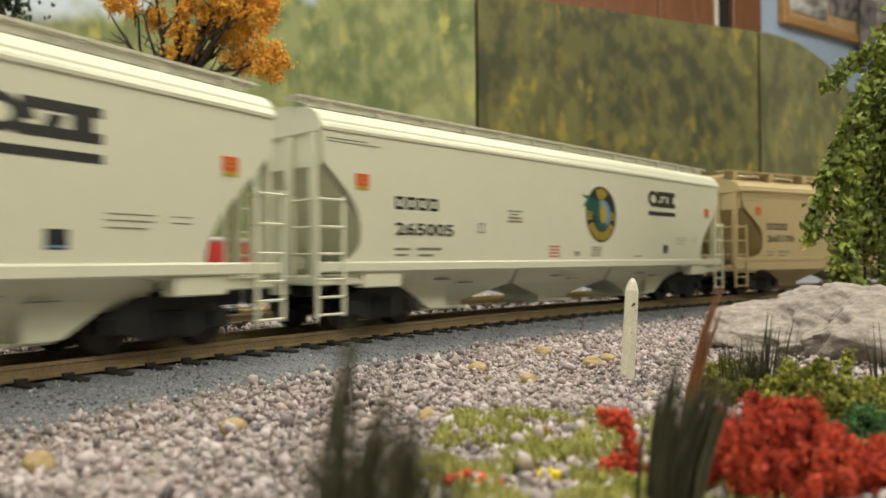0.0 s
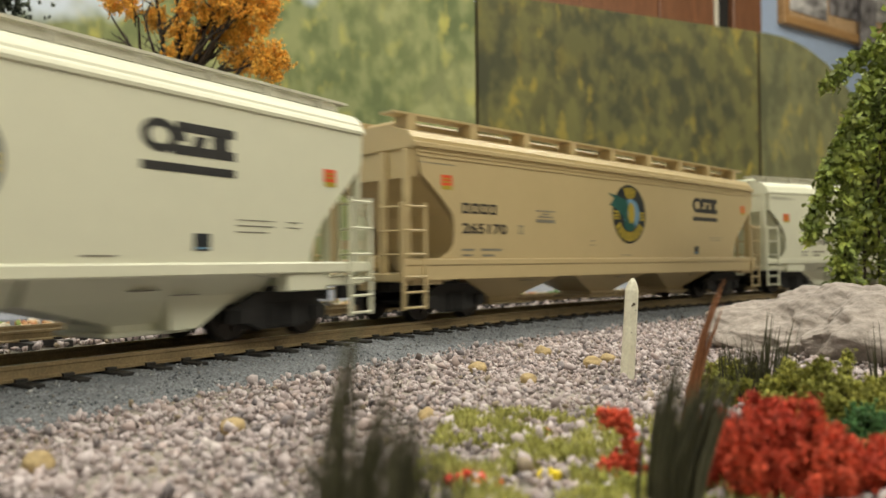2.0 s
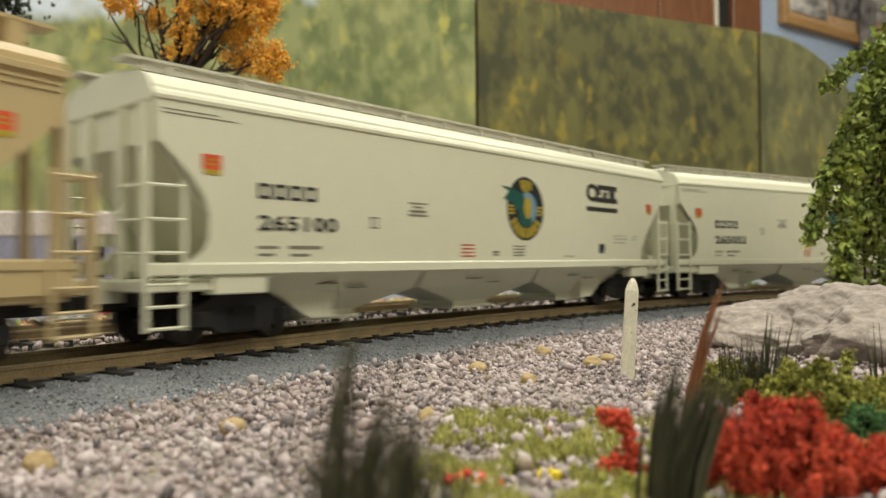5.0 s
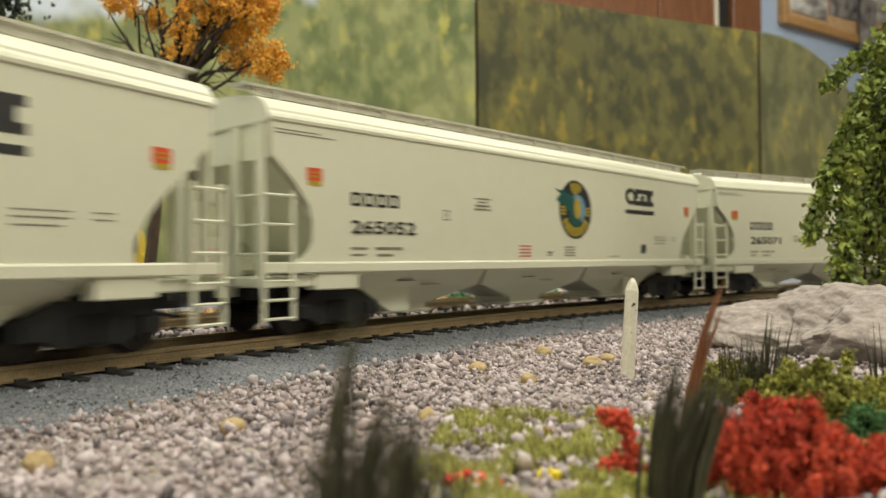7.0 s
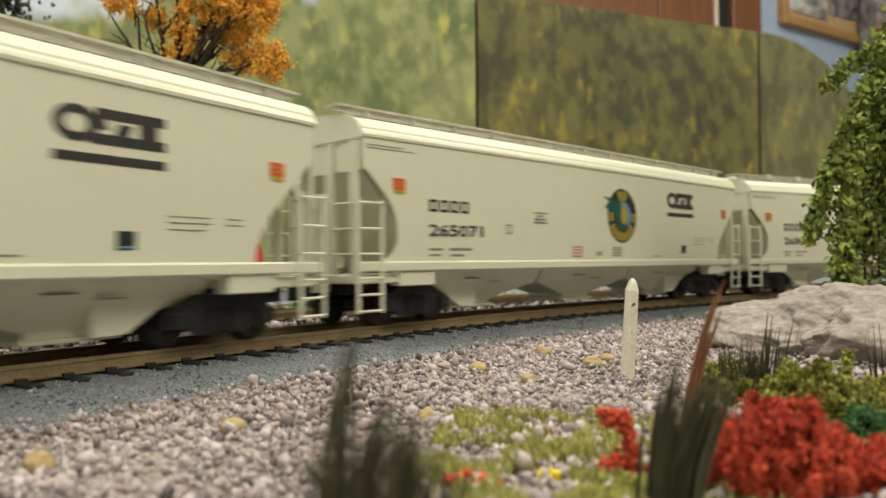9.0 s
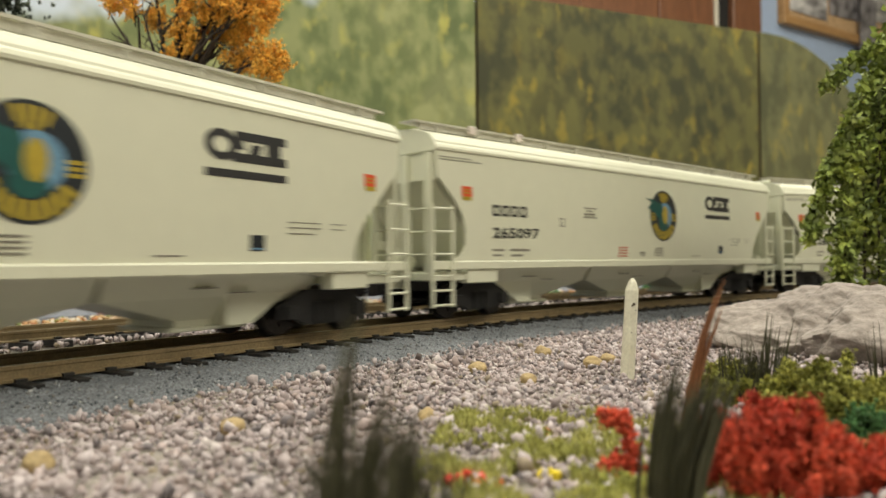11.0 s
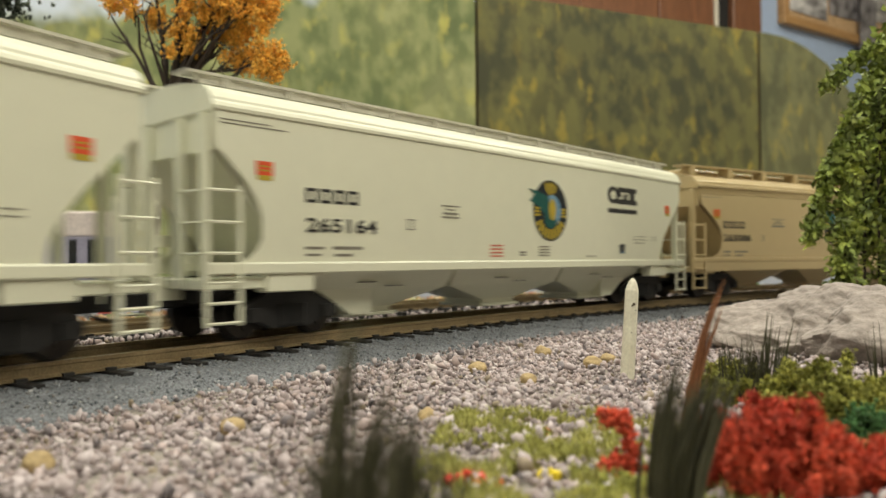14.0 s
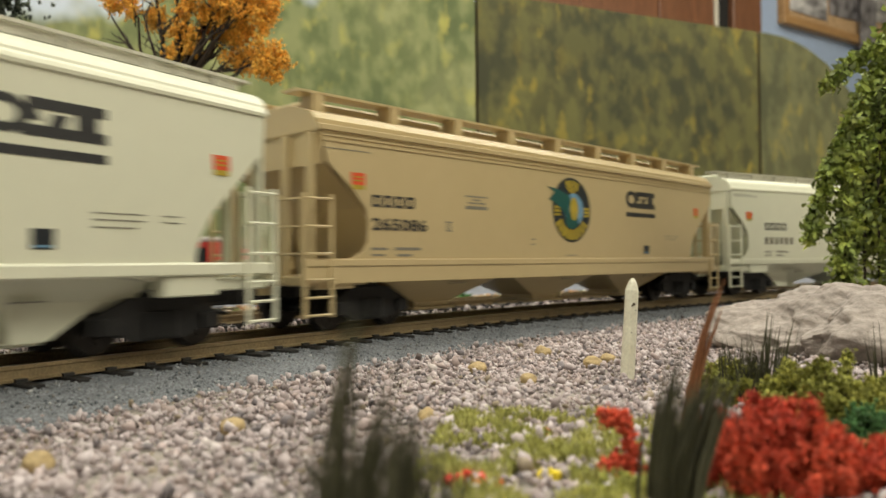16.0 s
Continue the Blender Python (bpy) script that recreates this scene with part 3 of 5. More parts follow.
def track(offset, name, label, near):
    t = empty(name, label, "railway track", "tracks of the layout", "structure")
    for c in (-0.0087, 0.0087):
        bm = bmesh.new()
        sweep(bm, rail_profile(offset + c), RUNS)
        r = part("rail", bm, M_RAIL, t, smooth=False)
        bm = bmesh.new()
        sweep(bm, [(offset + c + a * MM, b * MM) for a, b in ((-0.36, 0.004), (0.36, 0.004), (0.36, 0.03), (-0.36, 0.03))], RUNS)
        part("rail_head", bm, M_RAILHEAD, r, "worn bright top of the rail")
    me = tie_mesh()
    runs = [S_LOW + 0.0355 + i * TIE_STEP for i in range(int((S_HIGH - S_LOW - 0.06) / TIE_STEP))]
    close = [s for s in runs if near[0] < s < near[1]]
    rest = [s for s in runs if s not in close]

    def where(s):
        p = beside(s, offset)
        return Matrix.Translation((p.x, p.y, 0)) @ Matrix.Rotation(rail_point(s)[2], 4, "Z")
    for s in close:
        ob = piece("tie", me, None, t)
        ob.matrix_basis = where(s)
    v0 = np.array([v.co[:] for v in me.vertices])
    me.calc_loop_triangles()
    f0 = np.array([x.vertices[:] for x in me.loop_triangles])
    v, f = [], []
    for i, s in enumerate(rest):
        m = np.array(where(s))
        v.append(v0 @ m[:3, :3].T + m[:3, 3])
        f.append(f0 + i * len(v0))
    far = piece("far_ties", raw_mesh("far_ties", np.concatenate(v), np.concatenate(f)), M_TIE, t)
    tagged(far, kind="stuff")


track(0.0, "main_track", "curved model track with brown rails and black ties", (-0.30, 0.62))
track(SECOND, "second_track", "second model track with brown rails in pale gravel", (-0.28, 0.40))


# ---- gravel ----
def gravel():
    rng = np.random.default_rng(11)

    def scatter(n, x0, x1, y0, y1, test):
        x, y = rng.uniform(x0, x1, n), rng.uniform(y0, y1, n)
        lat, run = track_lat(x, y)
        ok = test(x, y, lat, run)
        return x[ok], y[ok], lat[ok]

    x, y, lat = scatter(290000, -0.16, 0.30, 0.03, 0.46, lambda x, y, l, r: (np.abs(x) < 0.66 * y + 0.012) & (l > 0.0255 + 0.013 * rng.random(len(l)) ** 1.6 + 0.002 * np.sin(r * 90) * np.sin(r * 37)) & (l < 0.22))
    size = rng.choice([0.00030, 0.00042, 0.00058, 0.00088], len(x), p=[0.38, 0.38, 0.19, 0.05]) * rng.uniform(0.85, 1.15, len(x))
    z = GROUND + size * rng.uniform(0.0, 0.9, len(x)) + np.where(rng.random(len(x)) < 0.3, 0.0006, 0)
    me = heap("gravel", np.stack([x, y, z], 1), size, rng, "ico", 0.7, 0.45)
    tagged(piece("gravel", me, M_GRAVEL), "pale pinkish grey gravel stones beside the roadbed", "gravel", kind="stuff")
    x, y, lat = scatter(90000, -0.42, 0.35, -0.05, 0.62, lambda x, y, l, r: (l < -0.0225) & (l > -0.088) & (np.abs(np.abs(l - SECOND) - 0.0087) > 0.0022) & (r > -0.3) & (r < 0.42))
    size = rng.choice([0.0006, 0.0008, 0.00105, 0.0014], len(x), p=[0.3, 0.4, 0.22, 0.08]) * rng.uniform(0.85, 1.15, len(x))
    z = np.where(np.abs(lat - SECOND) < 0.02, -0.0030, -0.0042) - size * rng.uniform(0.1, 0.8, len(x))
    me = heap("gravel_between_tracks", np.stack([x, y, z], 1), size, rng, "ico", 0.75, 0.36)
    tagged(piece("gravel_between_tracks", me, M_GRAVEL), "pale grey gravel stones between the two tracks", "gravel", kind="stuff")
    bm = bmesh.new()
    sweep(bm, [(-0.092, -0.0075), (-0.084, -0.0048), (-0.036, -0.0048), (-0.028, -0.0056), (-0.028, -0.0085)], RUNS, closed=False)
    tagged(part("gravel_bed", bm, M_SOIL, smooth=True), "raised gravel bed under the second track", "gravel bed", kind="structure")


gravel()


def pebble(x, y, r, seed, label="tan pebble lying on the gravel"):
    rng = np.random.default_rng(seed)
    bm = bmesh.new()
    bmesh.ops.create_icosphere(bm, subdivisions=3, radius=r)
    o = rng.uniform(0, 9, 3)
    for v in bm.verts:
        d = v.co.normalized()
        v.co *= 1 + 0.35 * noise.noise((d.x * 1.3 + o[0], d.y * 1.3 + o[1], d.z * 1.3 + o[2])) + 0.1 * noise.noise((d.x * 4, d.y * 4, d.z * 4 + o[0]))
        v.co.z *= 0.72
    ob = tagged(part("pebble", bm, M_PEBBLE, smooth=True), label, "pebble", "pebbles in the gravel")
    ob.matrix_world = pose(x, y, GROUND + r * 0.55, 0, 0, rng.uniform(0, 360))


for i, (x, y, r) in enumerate(((-0.0269, 0.0963, 0.0017), (-0.0023, 0.1032, 0.0014), (0.0065, 0.1471, 0.0018), (0.015, 0.1344, 0.0015), (0.0227, 0.1724, 0.0019), (0.0301, 0.1536, 0.0020), (0.0349, 0.1602, 0.0017), (-0.0427, 0.0795, 0.0018))):
    pebble(x, y, r, 40 + i)


# ---- post and rock ----
def white_post():
    bm = bmesh.new()
    h, w = 18.4 * MM, 1.15 * MM
    rows = []
    for z, k in ((-0.0012, 1.08), (0.004, 1.04), (0.009, 1.0), (0.0135, 0.98), (h - 0.0022, 0.98), (h - 0.0008, 0.62), (h, 0.22)):
        ring = []
        for a in range(8):
            t = radians(45 * a + 22.5)
            c, s = math.cos(t), math.sin(t)
            q = max(abs(c), abs(s)) ** 0.8
            ring.append(bm.verts.new((w * k * c / q + 0.00008 * noise.noise((a, z * 300, 0)), w * k * s / q, z)))
        rows.append(ring)
    for a, b in zip(rows, rows[1:]):
        for k in range(8):
            bm.faces.new((a[k], a[(k + 1) % 8], b[(k + 1) % 8], b[k]))
    bm.faces.new(rows[0][::-1]), bm.faces.new(rows[-1])
    t = tagged(part("post", bm, M_POST), "off-white wooden post with a pointed top, leaning", "post")
    t.matrix_world = pose(0.0332, 0.1374, GROUND + 0.0002, 0, 4.2, 14)
    bm = bmesh.new()
    for dx, dz, r in ((-0.0001, 0.0137, 0.0003), (-0.00045, 0.0134, 0.00016), (0.0003, 0.0126, 0.00012), (-0.0003, 0.0086, 0.0001)):
        disc(bm, dx, -w * 1.03, dz, r, 0.00008, "y", 7)
    part("paint_chip", bm, M_STAIN, t, "dark spot where the paint has chipped")


white_post()


def boulder():
    """A block of cast plaster: a steep broken face under a slanting crest, cut into facets by cracks and ledges."""
    rng = np.random.default_rng(8)
    planes = [(Vector((-0.80, -0.25, 0.50)).normalized(), 0.74), (Vector((-0.30, -0.85, 0.42)).normalized(), 0.76), (Vector((0.30, -0.92, 0.25)).normalized(), 0.78), (Vector((-0.70, -0.70, -0.30)).normalized(), 0.64), (Vector((0.05, -0.25, 1)).normalized(), 0.80)]
    for i in range(9):
        n = Vector(rng.normal(size=3))
        planes.append((n.normalized(), rng.uniform(0.74, 0.92)))
    size = Vector((0.0460, 0.027, 0.0172))
    bm = bmesh.new()
    bmesh.ops.create_icosphere(bm, subdivisions=7, radius=1)
    for v in bm.verts:
        d = v.co.copy()
        p = d * (1 + 0.12 * noise.noise((d.x * 1.7 + 3, d.y * 1.2, d.z * 1.4 + 5)))
        for n, o in planes:
            over = p.dot(n) - o
            if over > 0:
                p = p - n * over
        q = Vector((p.x * size.x, p.y * size.y, p.z * size.z)) * 48
        warp = Vector((noise.noise(q * 0.9), noise.noise(q * 0.9 + Vector((7, 1, 3))), noise.noise(q * 0.9 + Vector((2, 9, 4))))) * 0.5
        near, _ = noise.voronoi(q * 0.75 + warp)
        ledge = min(near[1] - near[0], 0.55)
        p = p * (0.90 + 0.34 * ledge + 0.16 * noise.noise(q * 0.55 + Vector((3, 2, 8))) + 0.11 * noise.fractal(q * 1.6, 0.85, 2.1, 6) + 0.012 * noise.noise(q * 7))
        v.co = Vector((p.x * size.x, p.y * size.y, max(p.z, -0.35) * size.z))
    ob = tagged(part("boulder", bm, M_ROCK, smooth=True), "large rough grey plaster boulder behind the bushes", "rock")
    ob.matrix_world = pose(0.1065, 0.168, GROUND + 0.0008, 0, 0, -8)


boulder()


# ---- plants ----
def tuft(name, label, x, y, specs, mat, seed, width=0.0009, z0=GROUND):
    """Reeds in clusters: each spec is root x, y, lean x, y, height, spread, count."""
    rng = np.random.default_rng(seed)
    thing = empty(name, label, "grass tuft")
    thing.matrix_world = pose(x, y, z0)
    for dx, dy, tx, ty, h, sp, n in specs:
        a = rng.normal(0, 1, (n, 2)) * sp * 0.5
        r = np.stack([dx + a[:, 0], dy + a[:, 1], np.full(n, -0.0005)], 1)
        hh = h * rng.uniform(0.72, 1.0, n)
        c = rng.normal(0, 1, (n, 2)) * sp * 0.45
        tip = np.stack([r[:, 0] + tx * hh / h + c[:, 0], r[:, 1] + ty + c[:, 1], hh], 1)
        piece("reed", blades("reed", r, tip, width * rng.uniform(0.6, 1.2, n), 0.3, rng), mat, thing)
    return thing


tuft("reed_tuft", "dark green reed tuft growing from the gravel", -0.0046, 0.0430,
     [(-0.0026, 0, 0.0022, 0, 0.0198, 0.0007, 26), (-0.0024, 0, 0.0010, 0, 0.0150, 0.0012, 14), (-0.0014, 0, 0.0036, 0, 0.0172, 0.0007, 24), (0.0020, 0, 0.0009, 0, 0.0142, 0.0010, 18), (0.0004, 0, -0.0036, 0, 0.0126, 0.0026, 14), (0.0002, 0.001, 0.0004, 0, 0.0130, 0.0034, 30), (0.0034, 0, 0.0012, 0, 0.0118, 0.0024, 26), (0.0010, 0, 0.0022, 0, 0.0134, 0.0020, 26)], M_BLADE, 3, 0.0005)
tuft("reed_tuft", "dense dark green reed tuft beside the red bush", 0.0196, 0.0640,
     [(-0.0018, 0, 0.0022, 0, 0.0148, 0.0007, 22), (-0.0020, 0, 0.0010, 0, 0.0112, 0.0009, 20), (-0.0010, 0, 0.0028, 0, 0.0128, 0.0009, 34), (0.0000, 0, 0.0038, 0, 0.0134, 0.0009, 36), (0.0008, 0, 0.0040, 0, 0.0130, 0.0010, 34), (0.0012, 0.001, 0.0028, 0, 0.0108, 0.0010, 28)], M_BLADE, 4, 0.0004)
tuft("rust_reed", "rust brown dead reed among green reeds", 0.0268, 0.0860,
     [(0, 0, 0.0053, 0, 0.0208, 0.0006, 16), (0.0004, 0, 0.0042, 0, 0.0160, 0.0008, 12)], M_REED, 5, 0.0005)
# the last, dense low cluster also stands in for shade under the boulder
tuft("reed_tuft", "thin dark green reeds in front of the boulder", 0.0490, 0.112,
     [(-0.0068, 0, -0.0006, 0, 0.0112, 0.0012, 7), (-0.0040, 0, 0.0, 0, 0.0118, 0.0014, 8), (-0.0012, 0, 0.0014, 0, 0.0146, 0.0010, 9), (0.0006, 0, 0.0024, 0, 0.0150, 0.0006, 6), (-0.0034, 0, 0, 0, 0.0102, 0.0046, 120)], M_BLADE, 6, 0.00034)
tuft("reed_tuft", "thin dark green reeds beside the boulder", 0.0665, 0.114,
     [(-0.0014, 0, -0.0010, 0, 0.0125, 0.0010, 9), (0.0004, 0, 0.0, 0, 0.0152, 0.0010, 10), (0.0016, 0, 0.0004, 0, 0.0120, 0.0012, 9)], M_BLADE, 7, 0.00036)


def bush(name, label, x, y, rx, ry, h, n, size, mat, seed, z0=GROUND, sprig=0.0, shape="ico", count=60):
    """A low bush: woody stems below, and a crown of many small uneven clumps set on sprigs."""
    rng = np.random.default_rng(seed)
    t = empty(name, label, "bush")
    t.matrix_world = pose(x, y, z0)
    heads = rng.normal(size=(count, 3))
    heads /= np.linalg.norm(heads, axis=1)[:, None]
    heads[:, 2] = np.abs(heads[:, 2])
    heads = heads * rng.uniform(0.5, 1.0, (count, 1)) * (rx, ry, h)
    idx = rng.integers(0, count, n)
    spread = np.array((rx, ry, h)) * 0.16
    P = heads[idx] + rng.normal(size=(n, 3)) * spread
    if sprig:
        P = P + (heads[idx] / np.linalg.norm(heads[idx], axis=1)[:, None]) * rng.uniform(0, sprig, (n, 1))
    P[:, 2] = np.maximum(P[:, 2], 0.0003)
    part_mesh = heap("crown", P, size * rng.uniform(0.5, 1.3, n), rng, shape, 0.8, 0.4)
    piece("crown", part_mesh, mat, t)
    bm = bmesh.new()
    for p in heads[:26]:
        m = Vector(p) * 0.5 + Vector((0, 0, h * 0.1))
        tube(bm, [(p[0] * 0.1, p[1] * 0.1, -0.001), m, p], [size * 0.4, size * 0.3, size * 0.15], 4)
    part("stem", bm, M_TWIG, t)
    return t


def feather_bush(name, label, x, y, rx, ry, h, stems, mat, seed, flake=0.0003, dense=46):
    """A bush of upright branching sprigs, each thinly covered with foam flakes, with gaps between them."""
    rng = np.random.default_rng(seed)
    t = empty(name, label, "bush")
    t.matrix_world = pose(x, y, GROUND)
    bm, P = bmesh.new(), []

    def sprout(a, heading, length, level):
        pts = branch_path(rng, a, heading, length, 4, -0.10, 0.16)
        tube(bm, pts, [flake * 0.7, flake * 0.55, flake * 0.4, flake * 0.3, flake * 0.2], 4)
        for k, (p, q) in enumerate(zip(pts, pts[1:])):
            if k or level:
                f = rng.uniform(0, 1, (dense, 1))
                P.append(np.array(p) * (1 - f) + np.array(q) * f + rng.normal(size=(dense, 3)) * flake * 0.95)
        if level < 2:
            for k in (1, 2, 3):
                d = (pts[k + 1] - pts[k]).normalized() + Vector(rng.normal(0, 0.45, 3))
                sprout(pts[k], d, length * rng.uniform(0.28, 0.45), level + 1)

    for _ in range(stems):
        a, r = rng.uniform(0, 2 * math.pi), math.sqrt(rng.uniform(0, 1))
        u, v = math.cos(a) * r, math.sin(a) * r
        top = h * (1 - 0.55 * r ** 2) * rng.uniform(0.62, 1.0)
        sprout(Vector((u * rx * 0.7, v * ry * 0.7, -0.0004)), (u * 0.7 * rx / h, v * 0.6 * ry / h, 1), top, 0)
    part("stem", bm, M_TWIG, t)
    P = np.concatenate(P)
    P[:, 2] = np.maximum(P[:, 2], 0.0002)
    piece("crown", heap("crown", P, flake * rng.uniform(0.5, 1.25, len(P)), rng, "leaf", 1.0, 0.4), mat, t)
    return t


def branch_path(rng, start, heading, length, steps, droop, wander):
    pts, d = [Vector(start)], Vector(heading).normalized()
    for _ in range(steps):
        d = (d + Vector(rng.normal(0, wander, 3)) + Vector((0, 0, -droop))).normalized()
        pts.append(pts[-1] + d * length / steps)
    return pts


feather_bush("red_bush", "bright red autumn bush of feathery foam sprigs", 0.0308, 0.0715, 0.0084, 0.0085, 0.0092, 76, M_RED, 21, 0.00030, 15)
feather_bush("red_bush", "small red bush beside the larger one", 0.0420, 0.0705, 0.0078, 0.0085, 0.0060, 60, M_RED, 22, 0.00030, 15)
feather_bush("olive_bush", "olive green feathery foam bush before the boulder", 0.0500, 0.1000, 0.0080, 0.009, 0.0094, 84, M_OLIVE, 23, 0.00034, 18)
feather_bush("olive_bush", "olive green feathery foam bush beside the boulder", 0.0615, 0.1010, 0.0062, 0.008, 0.0070, 50, M_OLIVE, 28, 0.00034, 18)
feather_bush("olive_bush", "olive green feathery clump between the reeds", 0.0430, 0.1130, 0.0048, 0.005, 0.0070, 34, M_OLIVE, 29, 0.00036, 24)
bush("green_bush", "deep green foam bush beside the red bush", 0.0472, 0.0850, 0.0046, 0.004, 0.0042, 7000, 0.00030, M_DEEPGREEN, 24, shape="oct")
bush("olive_bush", "low olive green clump at the foot of the reeds", 0.0170, 0.0690, 0.0050, 0.003, 0.0016, 4500, 0.0003, M_OLIVE, 25, shape="oct")


def sprigs(name, label, x, y, specs, mat, seed):
    """A few foam-covered upright twigs."""
    rng = np.random.default_rng(seed)
    t = empty(name, label, "plant")
    t.matrix_world = pose(x, y, GROUND)
    bm, P = bmesh.new(), []
    for pts in specs:
        tube(bm, pts, 0.00025, 5)
        for a, b in zip(pts, pts[1:]):
            k = rng.uniform(0, 1, (110, 1))
            P.append(np.array(a) * (1 - k) + np.array(b) * k + rng.normal(size=(110, 3)) * 0.00038)
    part("twig", bm, M_TWIG, t)
    P = np.concatenate(P)
    piece("foliage", heap("foliage", P, rng.uniform(0.00018, 0.00034, len(P)), rng, "ico", 0.8, 0.4), mat, t)


sprigs("red_sprig", "upright bright red foam sprig on the gravel", 0.0180, 0.0750,
       [[(0.0011, 0, 0), (0.0009, 0, 0.0013), (0.0004, 0, 0.0035), (-0.0003, 0, 0.0064), (-0.0012, 0, 0.0062), (-0.0022, 0, 0.0066)], [(0.0008, 0, 0.0012), (-0.0008, 0, 0.0021), (-0.0019, 0, 0.0013), (-0.0022, 0, 0)]], M_RED, 31)


def moss():
    rng = np.random.default_rng(51)
    n = 22000
    x, y = rng.normal(0.008, 0.0105, n), rng.uniform(0.058, 0.106, n)
    d = np.array([noise.noise((a * 160, b * 160, 3)) for a, b in zip(x, y)])
    ok = (d > -0.02) & (x > -0.006 + (y - 0.06) * 0.16) & (x < 0.030)
    x, y = x[ok], y[ok]
    r = np.stack([x, y, np.full(len(x), GROUND + 0.0002)], 1)
    tip = r + np.stack([rng.normal(0, 0.0005, len(x)), rng.normal(0, 0.0005, len(x)), rng.uniform(0.0007, 0.0019, len(x))], 1)
    tagged(piece("grass", blades("grass", r, tip, np.full(len(x), 0.0003), 0.3, rng), M_MOSS), "patch of short yellow green grass flock", "grass", kind="stuff")


moss()


def flower(x, y, r, n, mat, label, seed, z=GROUND):
    rng = np.random.default_rng(seed)
    P = rng.normal(size=(n, 3)) * (r * 0.5, r * 0.4, r * 0.25)
    P[:, 2] = np.abs(P[:, 2]) + r * 0.3
    ob = tagged(piece("flower_clump", heap("flower_clump", P, rng.uniform(0.0003, 0.0006, n), rng, "ico", 0.8, 0.4), mat), label, "flower", "flower clumps in the grass")
    ob.matrix_world = pose(x, y, z)


flower(0.0026, 0.0722, 0.0018, 90, M_PETAL_RED, "red foam flower clump in the grass", 61)
flower(0.0104, 0.0757, 0.0009, 50, M_PETAL_YEL, "yellow foam flower clump in the grass", 62)
flower(0.0125, 0.0945, 0.0006, 22, M_PETAL_RED, "tiny red foam flower in the grass", 63)
flower(-0.1335, 0.3005, 0.0032, 60, M_PETAL_RED, "red foam flower clump behind the second track", 64, z=-0.0045)
flower(-0.0878, 0.3566, 0.0040, 60, M_PETAL_YEL, "yellow foam flower clump behind the second track", 65, z=-0.0045)


def far_ground():
    """The strip of scenic flock behind the second track and the grey road beyond it."""
    rng = np.random.default_rng(71)
    n = 60000
    x, y = rng.uniform(-0.5, 0.35, n), rng.uniform(0.05, 0.75, n)
    lat, run = track_lat(x, y)
    ok = (lat < -0.088) & (lat > -0.150) & (run > -0.3) & (run < 0.5)
    x, y = x[ok], y[ok]
    P = np.stack([x, y, np.full(len(x), -0.0048)], 1)
    stops = [(0, (0.44, 0.24, 0.10)), (0.25, (0.50, 0.32, 0.16)), (0.42, (0.55, 0.50, 0.42)), (0.6, (0.17, 0.22, 0.06)), (0.72, (0.38, 0.16, 0.07)), (0.85, (0.60, 0.55, 0.45)), (0.95, (0.26, 0.30, 0.08))]
    mat = island_material("mixed_autumn_ground_flock", stops, 0.9)
    tagged(piece("ground_flock", heap("ground_flock", P, rng.uniform(0.0006, 0.0017, len(x)), rng, "ico", 0.75, 0.4), mat), "orange and green scenic flock behind the tracks", "ground cover", kind="stuff")
    bm = bmesh.new()
    sweep(bm, [(-0.152, -0.0075), (-0.153, -0.0040), (-0.400, -0.0040), (-0.401, -0.0075)], RUNS, closed=False)
    tagged(part("road", bm, M_ROAD), "smooth blue grey painted road behind the scenery", "road", kind="structure")


far_ground()
for i, (s, l, r) in enumerate(((0.10, -0.112, 0.006), (0.155, -0.104, 0.005), (0.235, -0.115, 0.006), (0.02, -0.120, 0.005), (0.31, -0.110, 0.006))):
    p = beside(s, l)
    bush("green_bush", "small deep green bush behind the second track", p.x, p.y, r, r, r * 0.75, 500, 0.0009, M_DEEPGREEN, 80 + i, z0=-0.0055)


